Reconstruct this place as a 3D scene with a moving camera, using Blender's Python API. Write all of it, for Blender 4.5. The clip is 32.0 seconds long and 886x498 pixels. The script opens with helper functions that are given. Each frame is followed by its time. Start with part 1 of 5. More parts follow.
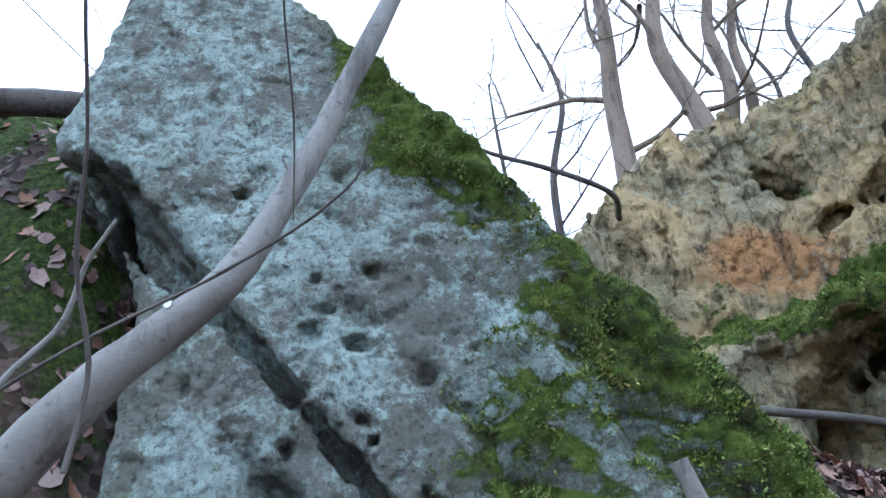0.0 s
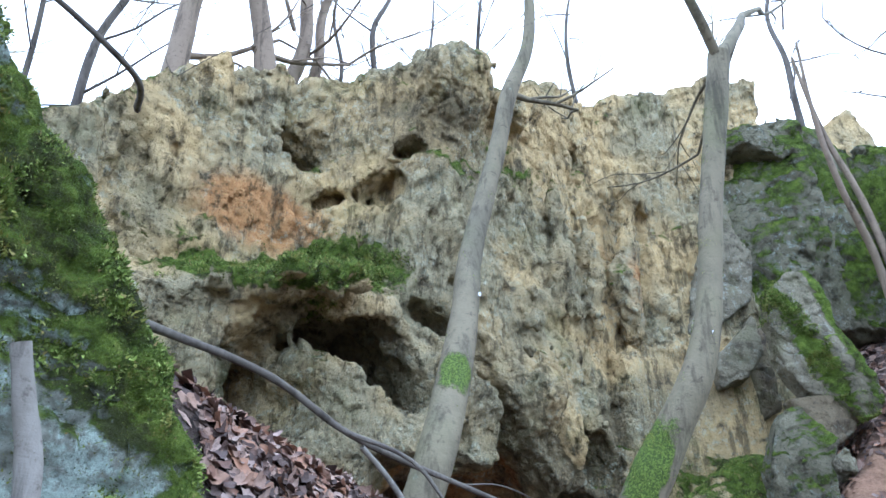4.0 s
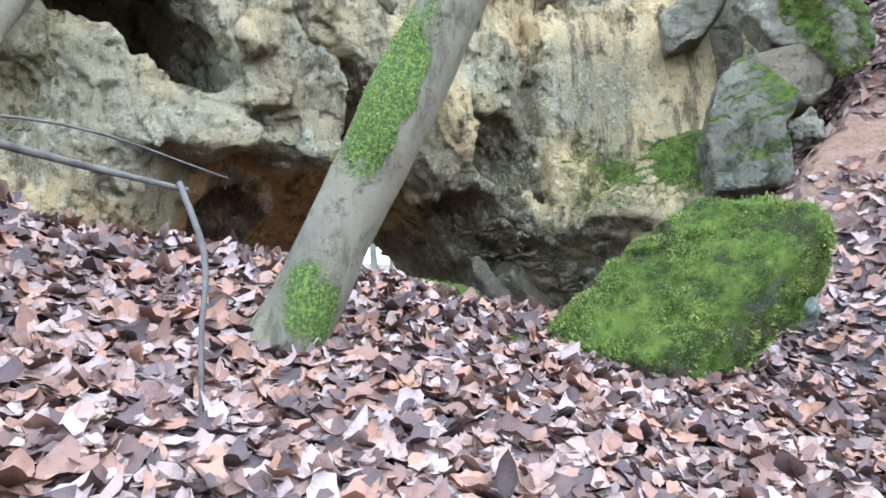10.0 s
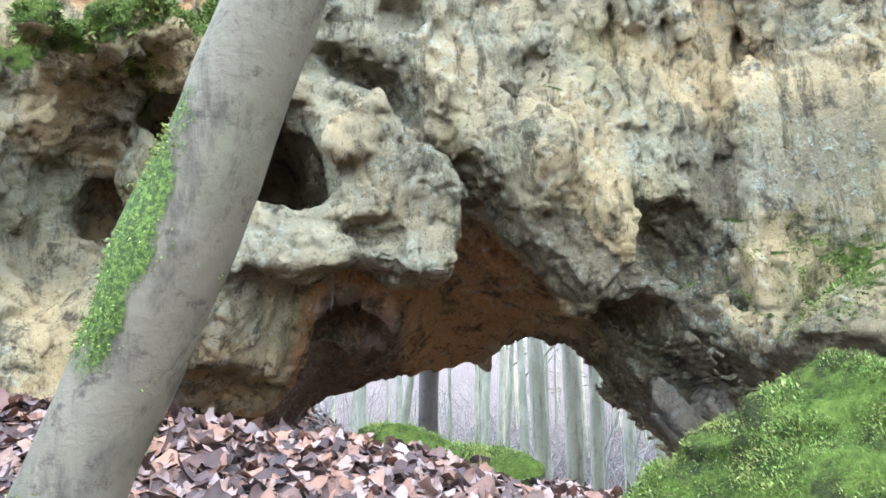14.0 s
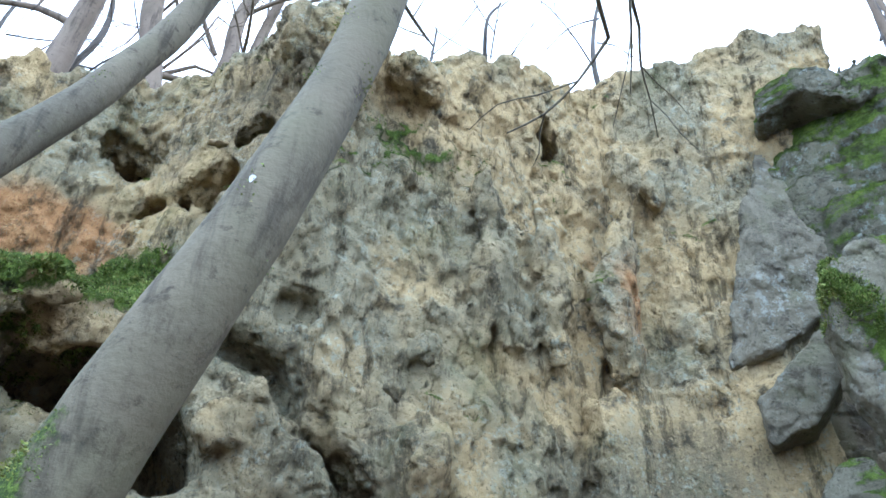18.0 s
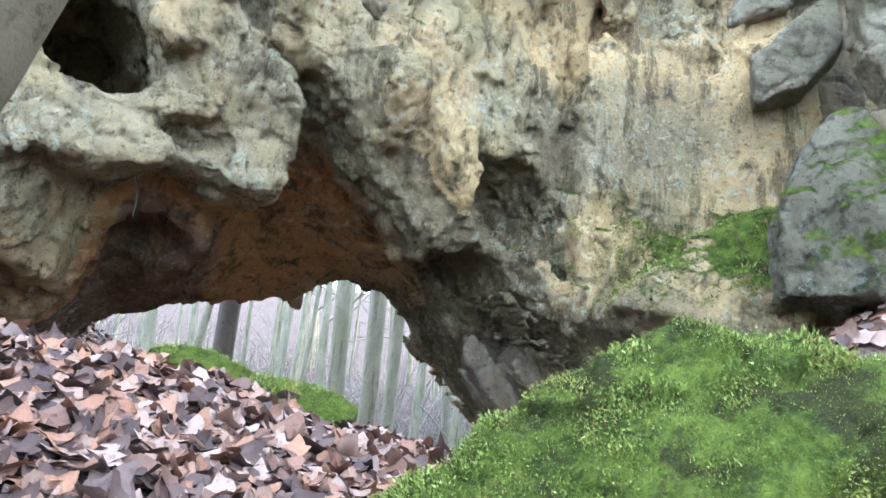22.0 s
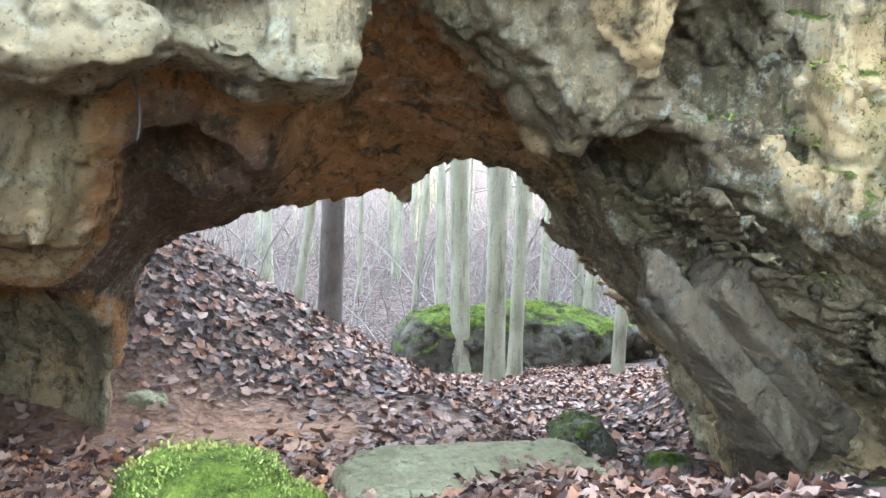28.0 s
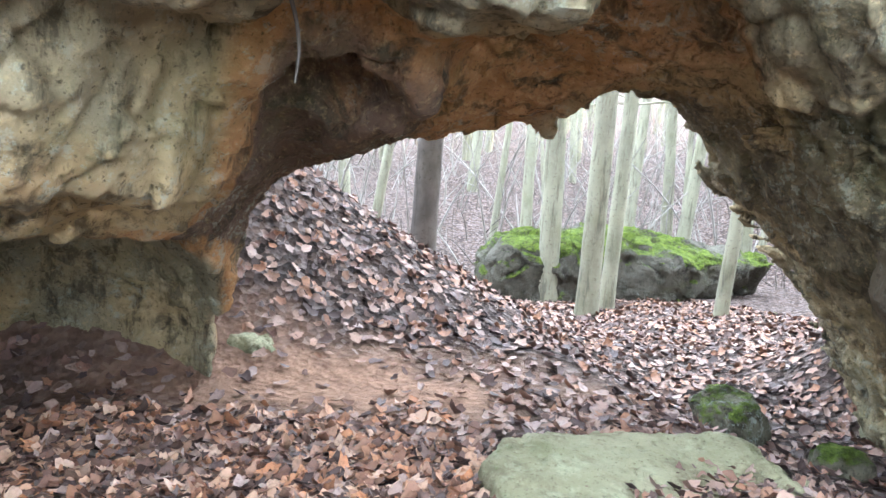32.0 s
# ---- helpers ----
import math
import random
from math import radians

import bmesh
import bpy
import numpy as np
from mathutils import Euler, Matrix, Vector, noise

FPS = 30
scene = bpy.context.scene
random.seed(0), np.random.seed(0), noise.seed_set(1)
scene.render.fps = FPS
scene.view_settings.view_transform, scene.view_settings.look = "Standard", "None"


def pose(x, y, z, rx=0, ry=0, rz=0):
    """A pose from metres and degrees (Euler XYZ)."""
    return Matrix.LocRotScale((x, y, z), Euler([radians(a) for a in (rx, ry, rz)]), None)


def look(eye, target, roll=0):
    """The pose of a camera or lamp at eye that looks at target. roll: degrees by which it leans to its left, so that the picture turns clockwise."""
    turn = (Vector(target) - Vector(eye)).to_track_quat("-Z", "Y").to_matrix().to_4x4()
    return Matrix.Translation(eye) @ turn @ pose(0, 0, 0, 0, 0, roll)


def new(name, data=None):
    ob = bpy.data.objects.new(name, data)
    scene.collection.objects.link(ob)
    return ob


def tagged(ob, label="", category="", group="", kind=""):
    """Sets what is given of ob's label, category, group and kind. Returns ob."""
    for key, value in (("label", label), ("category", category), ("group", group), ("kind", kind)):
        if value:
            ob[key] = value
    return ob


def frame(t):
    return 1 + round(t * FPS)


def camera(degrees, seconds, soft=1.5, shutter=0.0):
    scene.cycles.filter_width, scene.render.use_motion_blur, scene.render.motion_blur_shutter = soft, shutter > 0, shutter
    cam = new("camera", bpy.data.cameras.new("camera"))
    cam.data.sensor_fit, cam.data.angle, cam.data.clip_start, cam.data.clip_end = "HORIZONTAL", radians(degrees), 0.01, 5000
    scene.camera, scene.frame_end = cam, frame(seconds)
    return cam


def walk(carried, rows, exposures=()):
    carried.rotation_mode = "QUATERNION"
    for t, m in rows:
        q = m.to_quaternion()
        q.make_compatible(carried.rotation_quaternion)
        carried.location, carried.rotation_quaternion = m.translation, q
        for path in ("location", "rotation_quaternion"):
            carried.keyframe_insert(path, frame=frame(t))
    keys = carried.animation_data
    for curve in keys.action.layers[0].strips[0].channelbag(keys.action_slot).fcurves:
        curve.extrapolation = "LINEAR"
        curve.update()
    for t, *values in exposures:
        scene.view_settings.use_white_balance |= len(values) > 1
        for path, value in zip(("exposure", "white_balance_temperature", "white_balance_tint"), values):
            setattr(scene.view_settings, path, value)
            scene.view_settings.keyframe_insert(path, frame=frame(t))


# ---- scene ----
cam = camera(62.4, 32.0, soft=1.5)
EXPOSURES = [(0, 1.75, 5000, 11), (1, 1.3, 5000, 11), (2, 1.6, 5050, 10), (3, 1.95, 5050, 10), (4.5, 2.28, 5000, 9), (6.5, 2.65, 5000, 9), (9, 2.85, 5050, 10), (13, 3.2, 5250, 11), (15.5, 3.1, 4950, 8), (17, 2.65, 4900, 8), (19, 2.15, 4900, 8),
             (20, 2.2, 4950, 9), (21.5, 2.85, 5150, 10), (24, 3.35, 5350, 11), (28, 3.55, 5450, 9), (30, 3.65, 5450, 8), (32, 3.9, 5600, 10)]
PATH = [
    (0, (0.732, 0.118, -0.113), (0.701, 1.785, 0.991), -2.9),
    (0.5, (0.712, 0.108, -0.114), (0.564, 1.735, 1.040), -1.7),
    (1, (0.715, 0.127, -0.140), (0.469, 1.747, 1.006), 0.2),
    (1.5, (0.749, 0.132, -0.138), (0.636, 1.832, 0.909), 0.1),
    (2, (0.819, 0.126, -0.136), (1.108, 1.852, 0.833), -0.6),
    (2.5, (0.887, 0.141, -0.136), (1.457, 1.824, 0.781), 0.0),
    (3, (0.956, 0.153, -0.143), (1.721, 1.775, 0.743), -0.0),
    (3.5, (1.018, 0.165, -0.156), (1.965, 1.690, 0.725), 0.3),
    (4, (1.063, 0.147, -0.152), (2.221, 1.496, 0.764), 0.2),
    (4.5, (1.105, 0.173, -0.185), (2.383, 1.413, 0.725), 0.7),
    (6.5, (1.566, 0.532, -0.166), (3.335, 1.385, 0.214), 0.6),
    (7, (1.878, 0.670, -0.050), (3.498, 1.692, 0.523), -0.4),
    (7.5, (2.054, 0.765, -0.020), (3.561, 1.995, 0.443), -1.7),
    (8, (2.390, 0.855, -0.043), (3.933, 2.026, 0.456), -5.9),
    (8.5, (2.715, 0.806, -0.074), (4.285, 1.966, 0.359), -7.4),
    (9, (3.162, 0.681, -0.067), (4.558, 2.055, 0.336), -2.7),
    (9.5, (3.426, 0.751, -0.120), (4.760, 2.215, 0.156), -6.0),
    (10, (3.923, 0.924, -0.149), (5.174, 2.464, 0.103), -3.1),
    (10.5, (4.540, 0.951, -0.048), (5.600, 2.595, 0.368), 0.2),
    (11, (4.849, 0.995, 0.085), (5.746, 2.708, 0.594), -3.4),
    (11.5, (5.236, 1.137, 0.095), (6.140, 2.858, 0.565), -1.1),
    (12, (5.506, 1.165, 0.110), (6.629, 2.785, 0.450), 0.4),
    (12.5, (5.697, 1.190, 0.186), (6.709, 2.856, 0.633), -0.0),
    (13, (5.767, 1.192, 0.260), (6.471, 3.007, 0.720), -1.2),
    (13.5, (5.768, 1.208, 0.295), (6.361, 3.061, 0.757), -1.5),
    (15.5, (5.615, 1.172, 0.390), (5.885, 2.990, 1.179), 2.7),
    (16, (5.607, 1.147, 0.418), (5.900, 2.885, 1.365), 3.1),
    (16.5, (5.614, 1.144, 0.451), (5.909, 2.827, 1.491), 4.1),
    (17, (5.636, 1.130, 0.472), (6.032, 2.739, 1.592), 4.5),
    (17.5, (5.661, 1.107, 0.477), (6.208, 2.647, 1.630), 3.4),
    (18, (5.693, 1.082, 0.468), (6.374, 2.552, 1.640), 2.8),
    (18.5, (5.713, 1.061, 0.473), (6.546, 2.436, 1.663), 2.4),
    (19, (5.758, 1.029, 0.458), (6.746, 2.322, 1.621), 1.9),
    (19.5, (5.781, 1.064, 0.447), (6.942, 2.290, 1.519), 1.2),
    (20, (5.798, 1.114, 0.395), (7.083, 2.311, 1.351), 0.0),
    (20.5, (5.796, 1.184, 0.321), (7.001, 2.586, 1.084), 2.2),
    (21, (5.797, 1.295, 0.314), (6.883, 2.891, 0.836), 3.2),
    (21.5, (5.787, 1.377, 0.287), (6.782, 3.063, 0.695), 3.5),
    (22, (5.774, 1.571, 0.279), (6.760, 3.270, 0.658), 5.2),
    (22.5, (5.748, 1.740, 0.295), (6.701, 3.437, 0.758), 2.6),
    (23, (5.747, 1.893, 0.309), (6.646, 3.627, 0.738), 1.5),
    (23.5, (5.819, 2.101, 0.247), (6.660, 3.887, 0.565), 2.7),
    (24, (5.977, 2.342, 0.335), (6.730, 4.177, 0.587), 1.7),
    (24.5, (6.037, 2.523, 0.416), (6.720, 4.396, 0.575), 1.5),
    (25, (6.251, 2.896, 0.532), (6.882, 4.787, 0.686), -2.0),
    (25.5, (6.423, 2.940, 0.622), (7.050, 4.839, 0.583), -4.7),
    (27.5, (6.492, 3.324, 0.965), (7.167, 5.206, 0.923), -1.4),
    (28, (6.435, 3.346, 0.986), (7.181, 5.198, 0.874), 1.1),
    (28.5, (6.417, 3.379, 1.006), (7.158, 5.232, 0.870), 1.4),
    (29, (6.449, 3.464, 1.039), (7.204, 5.315, 0.972), 1.5),
    (29.5, (6.495, 3.651, 1.040), (7.353, 5.457, 0.992), 2.4),
    (30, (6.511, 3.808, 1.029), (7.361, 5.618, 0.967), 1.4),
    (30.5, (6.517, 4.066, 1.026), (7.407, 5.854, 0.922), 2.9),
    (31, (6.446, 4.210, 1.074), (7.277, 6.009, 0.806), 5.8),
    (31.5, (6.323, 4.281, 1.160), (7.046, 6.116, 0.829), 4.2),
    (32, (6.139, 4.355, 1.206), (6.731, 6.228, 0.829), 3.5),
]
walk(cam, [(t, look(eye, target, roll)) for t, eye, target, roll in PATH], EXPOSURES)

# ---- world, sun, exposure ----
world = bpy.data.worlds.new("world")
scene.world = world
world.use_nodes = True
wn = world.node_tree
sky = wn.nodes.new("ShaderNodeTexSky")
sky.sky_type = 'NISHITA'
sky.sun_disc = False
sky.sun_elevation = radians(13)
sky.sun_rotation = radians(97)
sky.dust_density = 6.0
sky.air_density = 0.6
bg = wn.nodes["Background"]
bg.inputs["Strength"].default_value = 0.15
veil = wn.nodes.new("ShaderNodeMix")            # thin high cloud over the clear sky
veil.data_type = 'RGBA'
veil.inputs[0].default_value = 0.8
veil.inputs[7].default_value = (6.6, 6.9, 7.2, 1)
wn.links.new(sky.outputs[0], veil.inputs[6])
wn.links.new(veil.outputs[2], bg.inputs[0])
sun_data = bpy.data.lights.new("sun", 'SUN')
sun_data.energy = 1.4
sun_data.angle = radians(1.5)
sun_data.color = (1.0, 0.74, 0.45)
sun = new("sun", sun_data)
sun.matrix_world = look((40, -5, 9.5), (0, 0, 0))


# ---- mesh tools ----
def part(name, bm, material, parent=None, label="", smooth=True):
    """Links a bmesh (or a mesh) as one object, under a thing or a part."""
    if isinstance(bm, bmesh.types.BMesh):
        me = bpy.data.meshes.new(name)
        bm.to_mesh(me)
        bm.free()
    else:
        me = bm
    if material and not me.materials:
        me.materials.append(material)
    if smooth:
        me.shade_smooth()
    ob = new(name, me)
    if parent:
        ob.parent = parent
    if label:
        ob["label"] = label
    return ob


def mesh_of(name, verts, faces, material=None, smooth=True):
    """A mesh from arrays: verts (n, 3) and faces (m, 3 or 4)."""
    verts, faces = np.asarray(verts, np.float32), np.asarray(faces, np.int32)
    me = bpy.data.meshes.new(name)
    me.vertices.add(len(verts))
    me.vertices.foreach_set("co", verts.ravel())
    me.loops.add(faces.size)
    me.loops.foreach_set("vertex_index", faces.ravel())
    me.polygons.add(len(faces))
    me.polygons.foreach_set("loop_start", np.arange(0, faces.size, faces.shape[1], dtype=np.int32))
    me.update(calc_edges=True)
    me.validate()
    if material:
        me.materials.append(material)
    if smooth:
        me.shade_smooth()
    return me


LATTICE = np.random.RandomState(7).rand(32, 32, 32).astype(np.float32) * 2 - 1


def vnoise(x, y, z):
    """Smooth value noise, about -1 to 1, of arrays."""
    ix, iy, iz = np.floor(x).astype(int), np.floor(y).astype(int), np.floor(z).astype(int)
    fx, fy, fz = x - ix, y - iy, z - iz
    fx, fy, fz = fx * fx * (3 - 2 * fx), fy * fy * (3 - 2 * fy), fz * fz * (3 - 2 * fz)
    ix, iy, iz = ix & 31, iy & 31, iz & 31
    jx, jy, jz = (ix + 1) & 31, (iy + 1) & 31, (iz + 1) & 31
    a = LATTICE[ix, iy, iz] * (1 - fx) + LATTICE[jx, iy, iz] * fx
    b = LATTICE[ix, jy, iz] * (1 - fx) + LATTICE[jx, jy, iz] * fx
    c = LATTICE[ix, iy, jz] * (1 - fx) + LATTICE[jx, iy, jz] * fx
    d = LATTICE[ix, jy, jz] * (1 - fx) + LATTICE[jx, jy, jz] * fx
    return (a * (1 - fy) + b * fy) * (1 - fz) + (c * (1 - fy) + d * fy) * fz


def fbm(x, y, z, octaves=4, gain=0.5):
    total, amp, f = 0, 1.0, 1.0
    for k in range(octaves):
        total = total + amp * vnoise(x * f + 7.3 * k, y * f + 3.1 * k, z * f + 5.7 * k)
        amp, f = amp * gain, f * 2.03
    return total


def ridged(x, y, z, octaves=3):
    total, amp, f = 0, 1.0, 1.0
    for k in range(octaves):
        total = total + amp * (1 - 2 * np.abs(vnoise(x * f + 2.3 * k, y * f + 9.1 * k, z * f + 4.7 * k)))
        amp, f = amp * 0.5, f * 2.1
    return total


def sdf_mesh(name, solid, lo, hi, h, axes=None):
    """The surface solid(X, Y, Z) = 0 (negative inside) as a mesh of quads: a surface net on a grid of step h."""
    axes = axes or [np.arange(a, b + h, h) for a, b in zip(lo, hi)]
    X, Y, Z = np.meshgrid(*axes, indexing="ij")
    F = solid(X, Y, Z).astype(np.float32)
    F[F == 0] = 1e-6
    for n in range(3):
        edge = [slice(None)] * 3
        for e in (0, -1):
            edge[n] = e
            F[tuple(edge)] = np.maximum(F[tuple(edge)], 0.3 * h)
    S = F < 0
    n = np.array(F.shape) - 1
    total, count = np.zeros((*n, 3), np.float32), np.zeros(n, np.float32)
    corners = [(i, j, k) for i in (0, 1) for j in (0, 1) for k in (0, 1)]

    def shifted(A, c):
        return A[c[0]:c[0] + n[0], c[1]:c[1] + n[1], c[2]:c[2] + n[2]]

    for c in corners:
        for ax in range(3):
            if c[ax]:
                continue
            d = list(c)
            d[ax] = 1
            a, b = shifted(F, c), shifted(F, d)
            cross = shifted(S, c) != shifted(S, d)
            t = np.where(cross, a / np.where(cross, a - b, 1), 0)
            for m in range(3):
                total[..., m] += cross * (t if m == ax else c[m])
            count += cross
    used = count > 0
    index = np.full(n, -1, np.int64)
    index[used] = np.arange(used.sum())
    cells, part_way = np.argwhere(used), total[used] / count[used][:, None]
    verts = np.stack([axes[m][cells[:, m]] + part_way[:, m] * np.diff(axes[m])[cells[:, m]] for m in range(3)], 1)
    quads = []
    for ax in range(3):
        u, v = (ax + 1) % 3, (ax + 2) % 3
        sl0, sl1 = [slice(None)] * 3, [slice(None)] * 3
        sl0[ax], sl1[ax] = slice(0, -1), slice(1, None)
        a, b = S[tuple(sl0)], S[tuple(sl1)]
        ids = np.argwhere(a != b)
        ids = ids[(ids[:, u] > 0) & (ids[:, v] > 0) & (ids[:, u] < n[u]) & (ids[:, v] < n[v])]
        if not len(ids):
            continue
        flip = a[tuple(ids.T)]

        def cell(du, dv):
            w = ids.copy()
            w[:, u] += du
            w[:, v] += dv
            return index[tuple(w.T)]

        q = np.stack([cell(-1, -1), cell(0, -1), cell(0, 0), cell(-1, 0)], 1)
        q[~flip] = q[~flip][:, ::-1]
        quads.append(q)
    faces = np.concatenate(quads)
    return verts, faces[(faces >= 0).all(1)]


def normals_of(V, F):
    n = np.cross(V[F[:, 2]] - V[F[:, 0]], V[F[:, 3]] - V[F[:, 1]])
    N = np.zeros_like(V)
    for c in range(4):
        for m in range(3):
            N[:, m] += np.bincount(F[:, c], n[:, m], len(V))
    return N / (np.linalg.norm(N, axis=1)[:, None] + 1e-12)


def refined(V, F, rounds=1):
    """Each quad split into four, with a light smoothing of the new points."""
    for _ in range(rounds):
        E = np.sort(np.concatenate([F[:, [k, (k + 1) % 4]] for k in range(4)]), 1)
        keys, inv = np.unique(E[:, 0].astype(np.int64) * len(V) + E[:, 1], return_inverse=True)
        mid = (V[keys // len(V)] + V[keys % len(V)]) / 2
        e = len(V) + inv.reshape(4, -1)
        c = len(V) + len(mid) + np.arange(len(F))
        W = np.concatenate([V, mid, V[F].mean(1)])
        F = np.concatenate([np.stack([F[:, k], e[k], c, e[(k + 3) % 4]], 1) for k in range(4)])
        V = W
    return V, F


def worley(x, y, z, seed=0):
    """Cell noise of arrays: distance to the nearest and second nearest point, a random number and a slope per cell."""
    ix, iy, iz = np.floor(x).astype(int), np.floor(y).astype(int), np.floor(z).astype(int)
    f1, f2, cell, tilt = np.full(x.shape, 9.0), np.full(x.shape, 9.0), np.zeros(x.shape), np.zeros(x.shape)
    for a in (-1, 0, 1):
        for b in (-1, 0, 1):
            for c in (-1, 0, 1):
                i, j, k = (ix + a) & 31, (iy + b) & 31, (iz + c) & 31
                px = ix + a + 0.5 + 0.45 * LATTICE[i, j, k]
                py = iy + b + 0.5 + 0.45 * LATTICE[j, k, (i + 7 + seed) & 31]
                pz = iz + c + 0.5 + 0.45 * LATTICE[k, (i + 3) & 31, (j + seed) & 31]
                d = np.sqrt((x - px) ** 2 + (y - py) ** 2 + (z - pz) ** 2)
                closer = d < f1
                f2 = np.where(closer, f1, np.minimum(f2, d))
                cell = np.where(closer, LATTICE[(i + 11) & 31, (k + 5) & 31, j], cell)
                slope = LATTICE[i, k, j] * (x - px) + LATTICE[j, i, k] * (y - py) + LATTICE[k, j, i] * (z - pz)
                tilt = np.where(closer, slope, tilt)
                f1 = np.where(closer, d, f1)
    return f1, f2, cell, tilt


def weathered(V, F, rounds=1, facet=0.05, cell=0.3, pit=0.03, pit_size=0.12, grain=0.012, stretch=1.0, calm=None):
    """Gives a rock its broken faces, small pits and grain by moving points along their normals."""
    V, F = refined(V, F, rounds)
    N = normals_of(V, F)
    w = 0.5 * cell
    x, y, z = V.T
    qx, qy, qz = x + w * vnoise(x * 3, y * 3, z * 3), y + w * vnoise(x * 3 + 9, y * 3, z * 3), z + w * vnoise(x * 3, y * 3 + 5, z * 3)
    f1, f2, rand, tilt = worley(qx / cell, qy / cell, qz * stretch / cell)
    move = facet * (0.5 * rand + 1.5 * tilt) - 0.5 * facet * np.clip(1 - (f2 - f1) * 9, 0, 1)
    g1, _, r2, _ = worley(x / pit_size, y / pit_size, z * stretch / pit_size, 3)
    move -= pit * np.clip(1 - g1 / (0.32 + 0.2 * r2), 0, 1) ** 0.7 * (vnoise(x * 1.3 + 3, y * 1.3, z * 1.3) > -0.15)
    move += grain * fbm(x * 14, y * 14, z * 14, 3)
    if calm is not None:
        move = move * calm(x, y, z)
    return V + N * move[:, None], F


def grown(me, V, F, amount, region=None, rust_and_shade=None):
    """Marks on a rock's mesh where moss has grown (more on upper faces), where iron has stained it brown and where its
    colour carries shade.
    """
    x, y, z = V.T
    moss = 0.75 * normals_of(V, F)[:, 2] + amount - 0.4 + 0.55 * fbm(x * 1.3 + 21, y * 1.3, z * 1.3, 3)
    if region:
        moss = moss + region(x, y, z)
    me.attributes.new("moss", 'FLOAT', 'POINT').data.foreach_set("value", moss.astype(np.float32))
    if rust_and_shade:
        me.attributes.new("rust_and_shade", 'FLOAT', 'POINT').data.foreach_set("value", rust_and_shade(x, y, z).astype(np.float32))
    return me


def spaced(*stops):
    """Grid lines from stop to stop: start, step, next stop, step, ..."""
    lines = [np.array([stops[0]])]
    for a, h, b in zip(stops[0::2], stops[1::2], stops[2::2]):
        lines.append(np.linspace(a, b, max(2, round((b - a) / h) + 1))[1:])
    return np.concatenate(lines)


def patch(x, z, cx, cz, rx, rz, amount=1.0):
    """A soft oval patch in the xz plane."""
    return amount * np.clip(1.3 - np.hypot((x - cx) / rx, (z - cz) / rz), 0, 1)


def smin(a, b, k):
    t = np.clip(0.5 + 0.5 * (b - a) / k, 0, 1)
    return b * (1 - t) + a * t - k * t * (1 - t)


def smax(a, b, k):
    return -smin(-a, -b, k)


def step(a, b, x):
    t = np.clip((x - a) / (b - a), 0, 1)
    return t * t * (3 - 2 * t)


def ellipsoid(X, Y, Z, c, r, roll=0.0):
    """Distance, roughly, from an ellipsoid; roll turns its x and z radii in the xz plane, degrees."""
    ca, sa = math.cos(radians(roll)), math.sin(radians(roll))
    dx, dy, dz = X - c[0], Y - c[1], Z - c[2]
    u, w = dx * ca + dz * sa, -dx * sa + dz * ca
    k = np.sqrt((u / r[0]) ** 2 + (dy / r[1]) ** 2 + (w / r[2]) ** 2)
    return (k - 1) * min(r)


def carved(body, X, Y, Z, c, r, roll, k):
    """Takes an ellipsoid out of the body (k > 0), or adds it (k < 0), working only near it."""
    reach = max(r[0], r[2]) + 2.2 * abs(k) + 0.05
    near = [slice(*np.searchsorted(line, (m - w, m + w))) for line, m, w in ((X[:, 0, 0], c[0], reach), (Y[0, :, 0], c[1], r[1] * 1.1 + 2.2 * abs(k) + 0.05), (Z[0, 0, :], c[2], reach))]
    near = tuple(near)
    shape = ellipsoid(X[near], Y[near], Z[near], c, r, roll)
    body[near] = smax(body[near], -shape, k) if k > 0 else smin(body[near], shape, -k)


def capsule(X, Y, Z, a, b, ra, rb):
    a, b = np.array(a, float), np.array(b, float)
    d = b - a
    t = np.clip(((X - a[0]) * d[0] + (Y - a[1]) * d[1] + (Z - a[2]) * d[2]) / (d @ d), 0, 1)
    return np.sqrt((X - a[0] - t * d[0]) ** 2 + (Y - a[1] - t * d[1]) ** 2 + (Z - a[2] - t * d[2]) ** 2) - (ra + (rb - ra) * t)


def polygon(X, Z, points):
    """Signed distance in the xz plane from a polygon, negative inside."""
    best, inside = np.full(X.shape, 1e9), np.zeros(X.shape, bool)
    for (ax, az), (bx, bz) in zip(points, points[1:] + points[:1]):
        dx, dz = bx - ax, bz - az
        t = np.clip(((X - ax) * dx + (Z - az) * dz) / (dx * dx + dz * dz), 0, 1)
        best = np.minimum(best, np.hypot(X - ax - t * dx, Z - az - t * dz))
        if abs(dz) > 1e-9:
            inside ^= ((az > Z) != (bz > Z)) & (X < ax + (Z - az) / dz * dx)
    return np.where(inside, -best, best)


def slab_of_poly(X, Y, Z, points, y0, y1):
    """A prism over a polygon in the xz plane, from y0 to y1."""
    return np.maximum(polygon(X, Z, points), np.maximum(y0 - Y, Y - y1))


